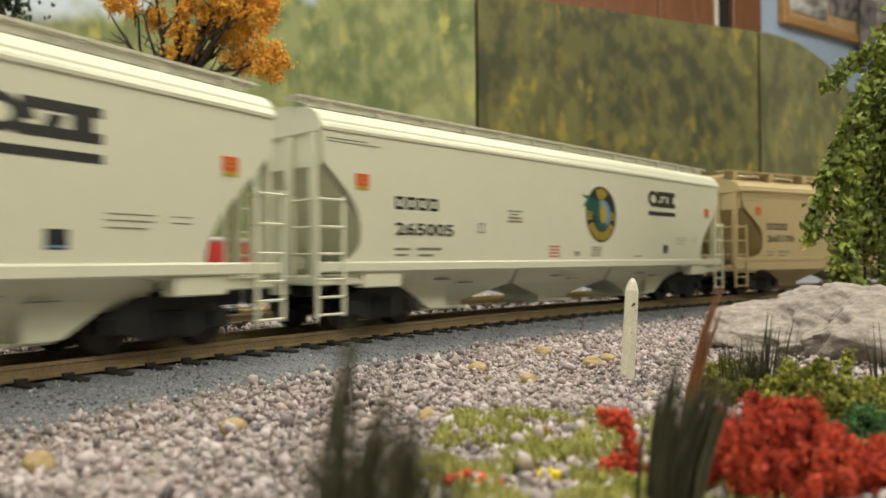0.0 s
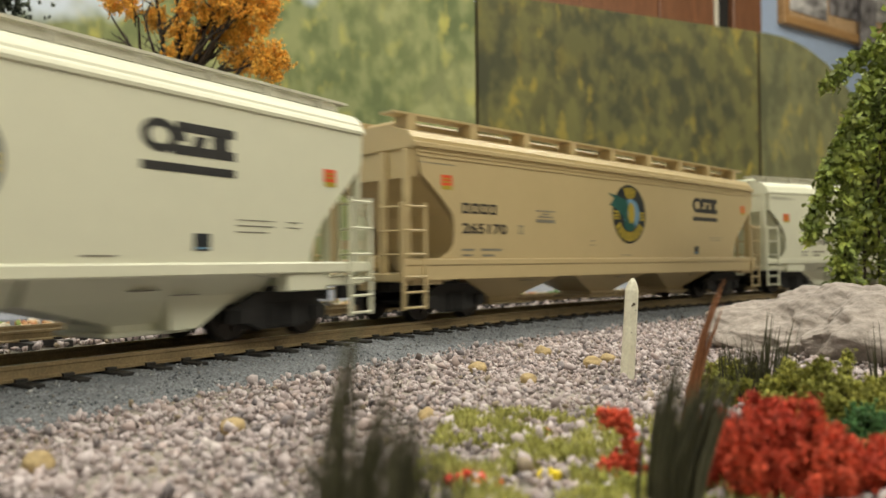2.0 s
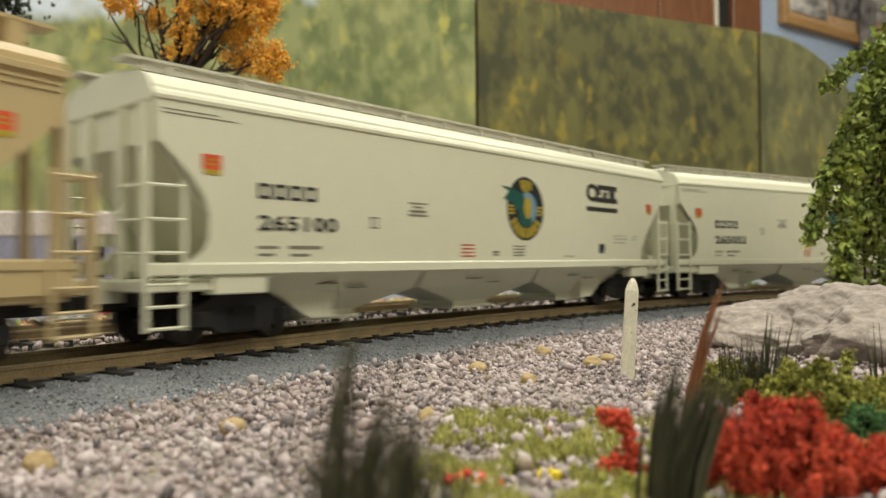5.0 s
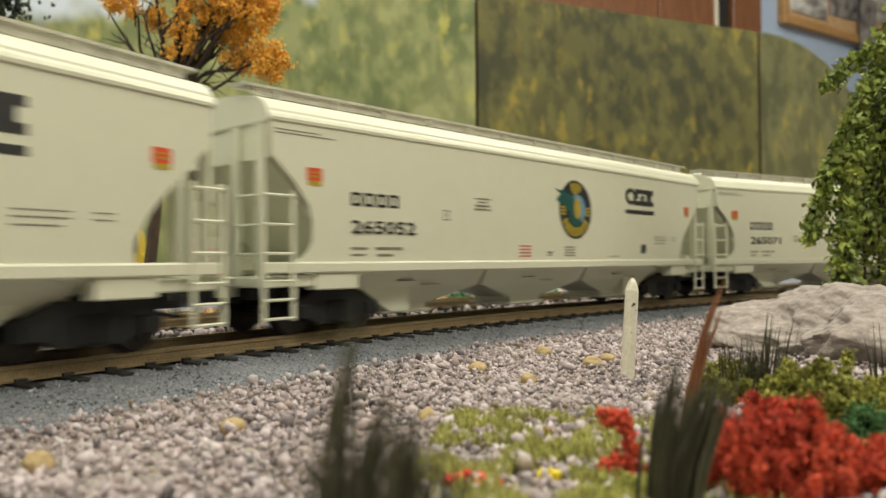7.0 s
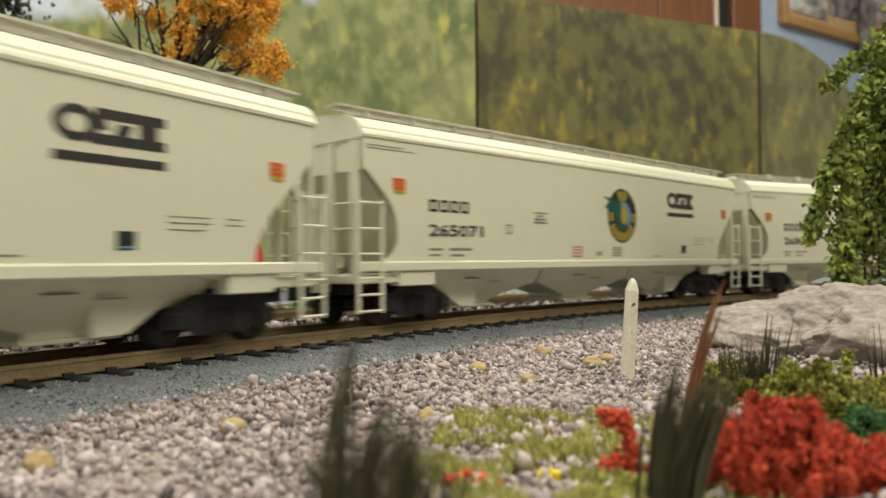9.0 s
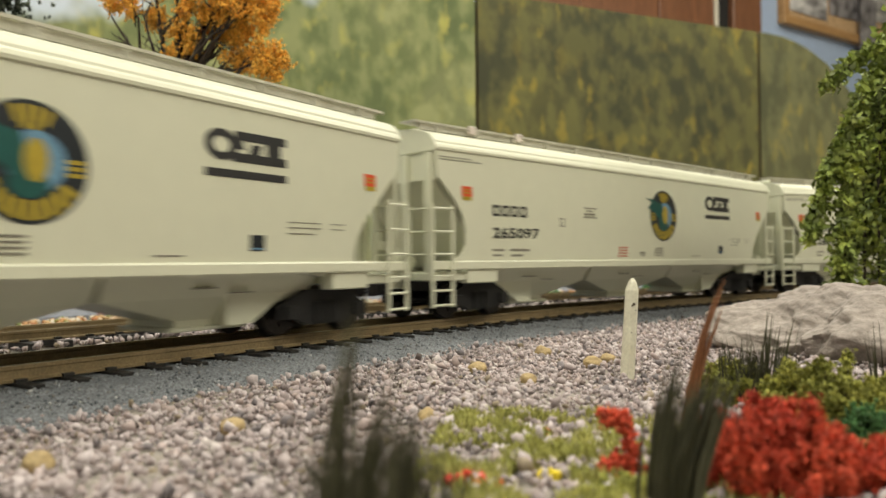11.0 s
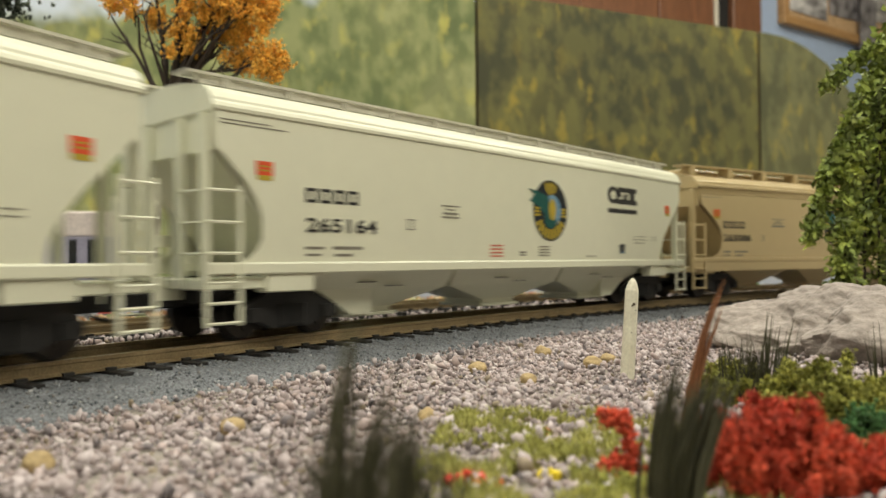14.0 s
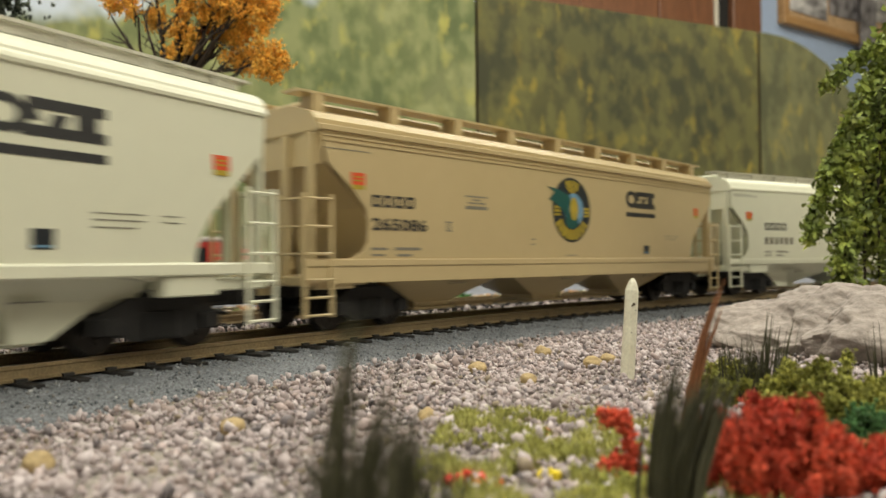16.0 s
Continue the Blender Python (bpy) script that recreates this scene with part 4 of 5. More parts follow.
def autumn_tree():
    """A tree with a forked dark trunk and a broken crown of orange foam."""
    rng = np.random.default_rng(91)
    x, y = -0.1216, 0.3091
    t = empty("autumn_tree", "model tree with bright orange autumn foliage", "tree")
    t.matrix_world = pose(x, y, -0.0055)
    bm = bmesh.new()
    fork = Vector((0.0100, 0.0, 0.090))
    tube(bm, [(0, 0, -0.001), (0.0015, 0.0004, 0.02), (0.005, 0, 0.05), fork], [0.0030, 0.0026, 0.0023, 0.0019], 8)
    part("trunk", bm, M_TRUNK, t)
    bm, P = bmesh.new(), []
    # lobes of the crown: place, reach, how many clumps hang in each
    lobes = [((0.034, 0.000, 0.128), (0.020, 0.014, 0.016), 95), ((0.033, 0.004, 0.148), (0.022, 0.016, 0.016), 90), ((0.0515, -0.004, 0.104), (0.0070, 0.007, 0.0075), 20), ((0.040, 0.004, 0.107), (0.008, 0.007, 0.006), 9),
             ((-0.010, 0.000, 0.130), (0.007, 0.006, 0.006), 9), ((0.001, 0.004, 0.128), (0.006, 0.006, 0.008), 9), ((0.014, -0.002, 0.113), (0.007, 0.007, 0.009), 11), ((0.010, 0.000, 0.150), (0.012, 0.010, 0.012), 22)]
    for centre, reach, count in lobes:
        centre = Vector(centre)
        for k in range(max(count // 9, 2)):
            end = centre + Vector([reach[i] * rng.normal(0, 0.5) for i in range(3)])
            a = fork - Vector((0, 0, rng.uniform(0, 0.008)))
            mid = a.lerp(end, 0.5) + Vector(rng.normal(0, 0.0018, 3)) + Vector((0, 0, 0.002))
            tube(bm, [a, a.lerp(mid, 0.5) + Vector(rng.normal(0, 0.0006, 3)), mid, mid.lerp(end, 0.55) + Vector(rng.normal(0, 0.0012, 3)), end], [0.0010, 0.0008, 0.00065, 0.00045, 0.0002], 5)
            for _ in range(5):
                b = mid.lerp(end, rng.uniform(0, 1))
                tube(bm, branch_path(rng, b, (end - mid).normalized() + Vector(rng.normal(0, 0.6, 3)), rng.uniform(0.007, 0.015), 3, 0, 0.15), [0.0004, 0.0003, 0.0002, 0.00012], 4)
        for k in range(count):
            d = Vector(rng.normal(size=3)).normalized() * rng.uniform(0.2, 1.0) ** 0.5
            c = np.array(centre) + np.array(d) * np.array(reach)
            P.append(c + rng.normal(size=(80, 3)) * 0.0017)
    part("branch", bm, M_TWIG, t)
    P = np.concatenate(P)
    piece("crown", heap("crown", P, rng.uniform(0.0004, 0.0009, len(P)), rng, "oct", 0.8, 0.4), M_AUTUMN, t)


autumn_tree()


def dark_tree():
    rng = np.random.default_rng(95)
    t = empty("dark_tree", "dark grey green bushy model tree", "tree")
    t.matrix_world = pose(-0.2130, 0.345, -0.0055)
    bm = bmesh.new()
    tube(bm, [(0, 0, -0.001), (0.001, 0, 0.06), (0, 0.001, 0.125), (0, 0, 0.18)], [0.003, 0.0025, 0.0018, 0.0008], 7)
    part("trunk", bm, M_TRUNK, t)
    P = rng.normal(size=(5000, 3)) * (0.009, 0.009, 0.017) + (0, 0, 0.160)
    piece("crown", heap("crown", P, rng.uniform(0.0006, 0.0014, len(P)), rng, "ico", 0.8, 0.45), M_DARKFIR, t)


dark_tree()


def weeping_tree():
    """A drooping tree whose branches hang to the ground, thickly covered with leaf flakes."""
    rng = np.random.default_rng(97)
    base = Vector((0.166, 0.245, GROUND))
    t = empty("weeping_tree", "weeping model tree thick with green leaf flakes", "tree")
    t.matrix_world = Matrix.Translation(base)
    bm = bmesh.new()
    tube(bm, [(0, 0, -0.001), (0.001, 0, 0.04), (-0.001, 0, 0.08), (0, 0, 0.115)], [0.005, 0.004, 0.003, 0.0015], 8)
    part("trunk", bm, M_TRUNK, t)
    bm, P, S = bmesh.new(), [], []

    def hang(pts, thick, count):
        tube(bm, pts, [0.0009] * (len(pts) - 1) + [0.0004], 4)
        for a, b in zip(pts, pts[1:]):
            k = rng.uniform(0, 1, (count, 1))
            P.append(np.array(a) * (1 - k) + np.array(b) * k + rng.normal(size=(count, 3)) * thick)

    for i in range(64):
        a = rng.uniform(0, 2 * math.pi)
        r = rng.uniform(0.006, 0.031)
        z = 0.124 - r * 1.45 + rng.normal(0, 0.004)
        out = Vector((math.cos(a), math.sin(a), 0))
        low = rng.uniform(0.010, 0.03)
        pts = [Vector((0, 0, z)), out * r * 0.55 + Vector((0, 0, z + 0.004)), out * r * 0.92 + Vector((0, 0, z - 0.008)), out * r * 1.02 + Vector((0, 0, (z + low) / 2)), out * r * 1.04 + Vector((0, 0, low))]
        hang(pts, 0.0020, 170)
    # long limbs that reach out over the rock
    hang([Vector((0, -0.002, 0.104)), Vector((-0.020, -0.004, 0.094)), Vector((-0.034, -0.005, 0.085)), Vector((-0.0437, -0.005, 0.0765))], 0.0012, 330)
    hang([Vector((-0.018, -0.004, 0.091)), Vector((-0.029, -0.006, 0.078)), Vector((-0.0345, -0.006, 0.066))], 0.0012, 300)
    hang([Vector((-0.034, -0.008, 0.072)), Vector((-0.042, -0.008, 0.055)), Vector((-0.0475, -0.008, 0.040)), Vector((-0.0505, -0.008, 0.028))], 0.0012, 460)
    hang([Vector((-0.030, -0.010, 0.076)), Vector((-0.039, -0.010, 0.050)), Vector((-0.041, -0.010, 0.030)), Vector((-0.0415, -0.010, 0.013))], 0.0018, 600)
    part("branch", bm, M_TWIG, t)
    P = np.concatenate(P)
    P[:, 2] = np.maximum(P[:, 2], 0.001)
    piece("crown", heap("crown", P, rng.uniform(0.0008, 0.0019, len(P)), rng, "leaf", 1.0, 0.3), M_LEAF, t)


weeping_tree()


# ---- vehicles on the road behind ----
def wheels_under(t, places, r, w):
    for x, y in places:
        bm = bmesh.new()
        disc(bm, 0, 0, 0, r, w, "y", 16)
        wh = part("wheel", bm, M_BLACK, t)
        wh.location = (x, y, r)
        bm = bmesh.new()
        disc(bm, 0, 0, 0, r * 0.55, w * 1.1, "y", 12)
        part("rim", bm, M_TREAD, wh)


def delivery_truck():
    t = empty("delivery_truck", "model truck, lavender box with white top, yellow cab", "truck")
    t.matrix_world = pose(-0.2220, 0.4500, -0.0040, 0, 0, 12)
    bm = bmesh.new()
    box(bm, -0.050, 0.030, -0.014, 0.014, 0.010, 0.036, 0.0006)
    body = part("cargo_box", bm, M_LAVENDER, t)
    bm = bmesh.new()
    box(bm, -0.0505, 0.0305, -0.0145, 0.0145, 0.036, 0.0505, 0.0008)
    part("top_panel", bm, M_TRUCKWHITE, body, "pinkish white upper panel")
    # dark sheets on the closed box give the shade of two openings
    for x0, x1 in ((0.003, 0.007), (0.013, 0.022)):
        bm = bmesh.new()
        box(bm, x0, x1, -0.0146, -0.0139, 0.012, 0.034)
        part("opening_shade", bm, M_GLASS, body, "dark sheet standing in for a shaded opening")
    bm = bmesh.new()
    prism(bm, [(0.031, 0.008), (0.046, 0.008), (0.046, 0.022), (0.042, 0.026), (0.039, 0.040), (0.031, 0.042)], -0.013, 0.013)
    cab = part("cab", bm, M_CABYELLOW, t)
    bm = bmesh.new()
    box(bm, 0.0325, 0.0395, -0.0134, -0.0128, 0.026, 0.037)
    part("window", bm, M_GLASS, cab)
    bm = bmesh.new()
    box(bm, 0.045, 0.048, -0.013, 0.013, 0.006, 0.009)
    part("bumper", bm, M_TREAD, cab)
    bm = bmesh.new()
    box(bm, -0.048, 0.044, -0.008, 0.008, 0.006, 0.0105)
    part("chassis", bm, M_BLACK, t)
    wheels_under(t, [(x, y) for x in (-0.038, -0.028, 0.038) for y in (-0.0115, 0.0115)], 0.0055, 0.004)


def red_van():
    t = empty("red_van", "red model van with a pale roof", "van")
    t.matrix_world = pose(-0.1210, 0.4250, -0.0040, 0, 0, 70)
    bm = bmesh.new()
    prism(bm, [(-0.030, 0.005), (0.030, 0.005), (0.030, 0.014), (0.022, 0.018), (0.016, 0.031), (-0.030, 0.031)], -0.0105, 0.0105)
    body = part("body", bm, M_VANRED, t)
    bm = bmesh.new()
    box(bm, -0.0302, 0.0155, -0.0107, 0.0107, 0.0312, 0.0335, 0.0005)
    part("roof", bm, M_TRUCKWHITE, body, "pale roof panel")
    bm = bmesh.new()
    box(bm, -0.0306, -0.0299, -0.008, 0.008, 0.020, 0.028)
    part("rear_window", bm, M_GLASS, body)
    wheels_under(t, [(x, y) for x in (-0.020, 0.019) for y in (-0.0095, 0.0095)], 0.0050, 0.003)


delivery_truck()
red_van()


# ---- hopper cars ----
PITCH = 0.220                       # from coupling to coupling
TRUCK = 0.0805                       # truck centres from the middle of the car
SIDE_Z = [15.6, 16.6, 18, 20, 22, 24.5, 28, 32, 35, 37.6, 41, 44.6]


def side_y(z):
    """Half width of the body at a height, in mm: a slightly bulging side."""
    return 18.05 + 0.42 * (1 - ((z - 30) / 15) ** 2)


def body_side(bm, sign, cut):
    """A side sheet with the cut-away corners, 0.5 mm thick."""
    def rows(inset):
        out = []
        for z in SIDE_Z:
            lo, hi = cut(z)
            out.append([bm.verts.new((u * MM, sign * (side_y(z) - inset) * MM, z * MM)) for u in np.linspace(-lo, hi, 13)])
        return out
    a, b = rows(0), rows(0.5)
    for g in (a, b):
        for p, q in zip(g, g[1:]):
            for k in range(12):
                bm.faces.new((p[k], p[k + 1], q[k + 1], q[k]))
    def rim(*vs):
        bm.faces.new([bm.verts.new(v.co) for v in vs])
    for k in range(12):
        rim(a[0][k], a[0][k + 1], b[0][k + 1], b[0][k])
        rim(a[-1][k], a[-1][k + 1], b[-1][k + 1], b[-1][k])
    for p, q, r, s in zip(a, a[1:], b, b[1:]):
        for k in (0, 12):
            rim(p[k], q[k], s[k], r[k])


def along(bm, outline, u0, u1):
    """An outline in (y, z), mm, drawn along the car."""
    prism(bm, [(y * MM, z * MM) for y, z in outline], u0 * MM, u1 * MM, "x")


def decal_quad(bm, u0, u1, z0, z1, lift=0.1, skew=0.0):
    for k in range(3):
        a, b = z0 + (z1 - z0) * k / 3, z0 + (z1 - z0) * (k + 1) / 3
        sa, sb = skew * k / 3, skew * (k + 1) / 3
        bm.faces.new([bm.verts.new((u * MM, -(side_y(z) + lift) * MM, z * MM)) for u, z in ((u0 + sa, a), (u1 + sa, a), (u1 + sb, b), (u0 + sb, b))])


def decal_disc(bm, cu, cz, ru, rz, lift, inner=0.0, a0=0, a1=360):
    n = max(int(abs(a1 - a0) / 10), 3)
    rings = []
    for k in range(5):
        f = inner + (1 - inner) * k / 4
        rings.append([bm.verts.new(((cu + ru * f * math.cos(radians(a0 + (a1 - a0) * i / n))) * MM, -(side_y(cz + rz * f * math.sin(radians(a0 + (a1 - a0) * i / n))) + lift) * MM, (cz + rz * f * math.sin(radians(a0 + (a1 - a0) * i / n))) * MM)) for i in range(n + 1)])
    for p, q in zip(rings, rings[1:]):
        for i in range(n):
            bm.faces.new((p[i], p[i + 1], q[i + 1], q[i]))
    bmesh.ops.remove_doubles(bm, verts=bm.verts, dist=1e-6)


def decal_poly(bm, pts, lift):
    bm.faces.new([bm.verts.new((u * MM, -(side_y(z) + lift) * MM, z * MM)) for u, z in pts])


def digits_mesh(text, width, height):
    """The car's number in upright sans figures, standing on the side sheet."""
    cu = bpy.data.curves.new("digits", "FONT")
    cu.body = text
    cu.resolution_u = 3
    cu.offset = 0.022
    tmp = new("digits", cu)
    me = bpy.data.meshes.new_from_object(tmp.evaluated_get(bpy.context.evaluated_depsgraph_get()))
    bpy.data.objects.remove(tmp)
    v = np.array([x.co[:] for x in me.vertices])
    lo, hi = v.min(0), v.max(0)
    for x in me.vertices:
        x.co = ((x.co.x - lo[0]) / (hi[0] - lo[0]) * width * MM, 0, (x.co.y - lo[1]) / (hi[1] - lo[1]) * height * MM)
    return me


def emblem(car, cu, cz, ru, rz):
    bm = bmesh.new()
    decal_disc(bm, cu, cz, ru, rz, 0.10)
    e = part("emblem", bm, M_NAVY, car, "round dark emblem with yellow, teal and light blue shapes")
    for arcs, wide, k in (([(207 + 14.2 * k, 217 + 14.2 * k) for k in range(9)], 0.66, 0.93), ([(64, 72), (76, 84), (88, 96), (100, 110)], 0.70, 0.92), ([(74, 86), (92, 104)], 0.82, 0.64)):
        bm = bmesh.new()
        for a0, a1 in arcs:
            decal_disc(bm, cu, cz, ru * k, rz * k, 0.13, wide, a0, a1)
        part("emblem_border", bm, M_YELLOW, e)
    for sx in (-1, 1):
        for z in (-0.16, -0.05, 0.06):
            bm = bmesh.new()
            decal_quad(bm, cu + ru * (sx * 0.77 - 0.16), cu + ru * (sx * 0.77 + 0.16), cz + rz * (z - 0.035), cz + rz * (z + 0.035), 0.13)
            part("emblem_bar", bm, M_YELLOW, e)
    bm = bmesh.new()
    decal_disc(bm, cu + ru * 0.10, cz + rz * 0.02, ru * 0.50, rz * 0.50, 0.15)
    part("emblem_centre", bm, M_SKYBLUE, e)
    bm = bmesh.new()
    decal_disc(bm, cu - ru * 0.02, cz - rz * 0.34, ru * 0.34, rz * 0.24, 0.17)
    decal_poly(bm, [(cu - ru * 1.25, cz + rz * 0.66), (cu - ru * 0.72, cz + rz * 0.60), (cu - ru * 0.12, cz + rz * 0.44), (cu - ru * 0.04, cz + rz * 0.05), (cu - ru * 0.18, cz - rz * 0.40), (cu - ru * 0.40, cz - rz * 0.10), (cu - ru * 0.75, cz + rz * 0.12), (cu - ru * 0.95, cz + rz * 0.22), (cu - ru * 1.18, cz + rz * 0.26), (cu - ru * 0.9, cz + rz * 0.50)], 0.18)
    part("emblem_swoosh", bm, M_TEAL, e)
    bm = bmesh.new()
    decal_disc(bm, cu + ru * 0.10, cz + rz * 0.04, ru * 0.21, rz * 0.36, 0.20)
    part("emblem_spot", bm, M_YELLOW, e)


def bars(car, name, mat, quads, label=""):
    bm = bmesh.new()
    for q in quads:
        decal_quad(bm, *q)
    ob = part(name, bm, mat, car, label)
    return tagged(ob, kind="stuff") if name.endswith(("print", "box", "line")) else ob


def lettering(car, number, tan):
    """The side's lettering: marks of the railway as plain shapes, the number in figures, small print as bars."""
    late = number == "265086"
    if tan:
        mu, mz, mw, mh, nw = -81.8, 28.3, 14.4, 2.8, 18.0
        nz, nh, ecu, ecz, eru, erz, cx, cz = 22.9, 2.9, 0.0, 31.1, 10.3, 10.0, 44.6, 33.5
        if late:
            mu, ecu, cx = -83.6, -1.9, 30.8
    else:
        mu, mz, mw, mh, nw = -79.6, 28.1, 15.4, 3.1, 20.3
        nz, nh, ecu, ecz, eru, erz, cx, cz = 21.9, 3.1, 11.3, 30.4, 9.05, 9.1, 42.4, 34.5
        if number in ("265164", "265100"):
            cx = 45.3
        if number in ("265052", "265097"):
            ecz = 31.3
    high = number in ("265052", "265097")
    w = mw / 4
    q = []
    for i in range(4):                                   # four plain hollow blocks
        u, e = mu + i * w, mu + i * w + w * 0.78
        q += [(u, u + w * 0.2, mz, mz + mh), (e - w * 0.2, e, mz, mz + mh), (u, e, mz, mz + mh * 0.22), (u, e, mz + mh * 0.78, mz + mh)]
    bars(car, "reporting_mark", M_INK, q)
    if number:
        ob = piece("car_number", digits_mesh(number, nw, nh), M_INK, car)
        ob.location = (mu * MM, -(side_y(nz) + 0.24) * MM, nz * MM)
    else:
        bars(car, "number_box", M_GREYINK, [(mu + i * nw / 6, mu + (i + 0.7) * nw / 6, nz, nz + nh) for i in range(6)])
    bars(car, "small_print", M_GREYINK, [(mu, mu + 5, 18.3, 18.9), (mu + 7.5, mu + 16, 18.3, 19.0), (mu + 0.2, mu + 4.2, 16.9, 17.4), (mu + 8, mu + 13, 16.8, 17.4)])
    emblem(car, ecu, ecz, eru, erz)
    h = 5.8
    bm = bmesh.new()                                     # the railway's mark: three heavy plain shapes, joined above and below
    decal_disc(bm, cx + 3.8, cz + h / 2, 3.8, h / 2, 0.1, 0.52)
    for q in ((cx + 7.0, cx + 20.2, cz + h - 1.7, cz + h), (cx + 6.0, cx + 20.2, cz, cz + 1.7), (cx + 7.2, cx + 9.4, cz + 2.4, cz + h - 1.7, 0.1, -0.6), (cx + 10.4, cx + 13.0, cz + 1.7, cz + h - 2.2, 0.1, 0.8), (cx + 15.0, cx + 18.6, cz + 1.7, cz + h - 1.7), (cx, cx + 20.2, cz - 3.1, cz - 1.6)):
        decal_quad(bm, *q)
    part("logo", bm, M_INK, car, "heavy black block mark over a black bar")
    for u, z in (((-87.6 if late else -87.4, 33.9 if late else 36.1), (84.0 if late else 88.2, 33.6 if late else 36.0)) if tan else ((-89.7, 33.8), (89.2, 33.8))):
        bars(car, "placard", M_ORANGE, [(u - 2.0, u + 2.0, z - 0.9, z + 1.9)], "orange red square placard with yellow lines")
        bars(car, "placard_line", M_YELLOW, [(u - 1.8, u + 1.8, z - 1.9, z - 0.9, 0.14), (u - 1.2, u + 1.2, z - 0.1, z + 0.25, 0.14), (u - 1.2, u + 1.2, z + 0.75, z + 1.05, 0.14)])
    if tan:
        d, b, g = (-51.3, 29.2, -2.6) if late else (-50.7, 26.8, 0.0)
        bars(car, "data_box", M_GREYINK, [(d, d + 9, b + 3.2, b + 3.6), (d, d + 9, b, b + 0.9), (d + 1, d + 8, b + 1.5, b + 1.9), (d + 3, d + 6, b + 2.3, b + 2.7)])
        bars(car, "small_box", M_GREYINK, [(-58.8 + a, -58.8 + c, e, f) for a, c, e, f in ((0, 2.4, 23.2, 23.5), (0, 2.4, 25.4, 25.7), (0.3, 0.7, 23.2, 25.7), (1.6, 2.0, 23.2, 25.7))])
        bars(car, "dark_panel", M_NAVY, [(45.8 + g, 49.4 + g, 17.6, 20.6)], "small dark square panel")
        bars(car, "panel_mark_print", M_SKYBLUE, [(46.2 + g, 49.0 + g, 17.9, 18.3, 0.14)])
        bars(car, "fine_print", M_GREYINK, [(58.3, 68.8, 24.0, 24.2), (58.3, 67, 23.0, 23.2), (-23, -20.6, 20.2, 20.5), (-23, -20.6, 21.6, 21.9), (-94, -88, 14.0, 14.3), (-5, 1, 17.0, 17.3), (-97, -84, 40.6, 40.8)])
    else:
        d, b, o = (-37.2, 29.0, 2.8) if high else (-37.2, 26.4, 0.0)
        bars(car, "data_box", M_GREYINK, [(d, d + 6.8, b + 2.9, b + 3.3), (d, d + 6.8, b, b + 0.5), (d + 0.4, d + 6.2, b + 0.9, b + 1.5), (d + 1.5, d + 5, b + 2.0, b + 2.4)] + [(a, c, e + o, f + o) for a, c, e, f in ((-49.7, -46.8, 25.4, 25.7), (-49.7, -46.8, 23.1, 23.4), (-49.4, -49.0, 23.1, 25.7), (-47.6, -47.2, 23.1, 25.7))])
        bars(car, "red_print", M_REDINK, [(-17.4, -11.9, 16.7 + k * 0.95, 17.1 + k * 0.95) for k in range(4)], "small red printed lines")
        bars(car, "fine_print", M_GREYINK, [(-4, -1, 17.7, 18.3), (-4, -1, 17.0, 17.4)] + [(5.4, 11.0, 16.9 + k * 0.85, 17.3 + k * 0.85) for k in range(4)] + [(32, 38, 16.7, 17.0), (63, 72.5, 23.6, 23.8), (63, 72.5, 22.5, 22.75), (63, 71, 21.3, 21.55), (76, 80, 23.6, 23.8), (76, 80, 22.5, 22.7)])
        bars(car, "roof_line_print", M_GREYINK, [(-99.5, -88, 42.9, 43.15), (-99.5, -84, 42.2, 42.45)])
        bars(car, "dark_panel", M_NAVY, [(53.2, 56.8, 17.8, 20.9)], "small dark square panel")
        bars(car, "panel_mark_print", M_SKYBLUE, [(53.6, 56.4, 18.1, 18.45, 0.14)])


def ladder(car, u0, u1, mat, side, top, low, rungs):
    """A grab-iron ladder that stands off the corner of the car, with a step below the sill."""
    y = side * 18.9 * MM
    bm = bmesh.new()
    for u in (u0, u1):
        box(bm, (u - 0.45) * MM, (u + 0.45) * MM, y - 0.25 * MM, y + 0.25 * MM, low * MM, top * MM)
    lad = part("ladder", bm, mat, car)
    for z in rungs:
        bm = bmesh.new()
        tube(bm, [(u0 * MM, y - side * -0.35 * MM, z * MM), (u1 * MM, y - side * -0.35 * MM, z * MM)], 0.32 * MM, 5)
        part("rung", bm, mat, lad)


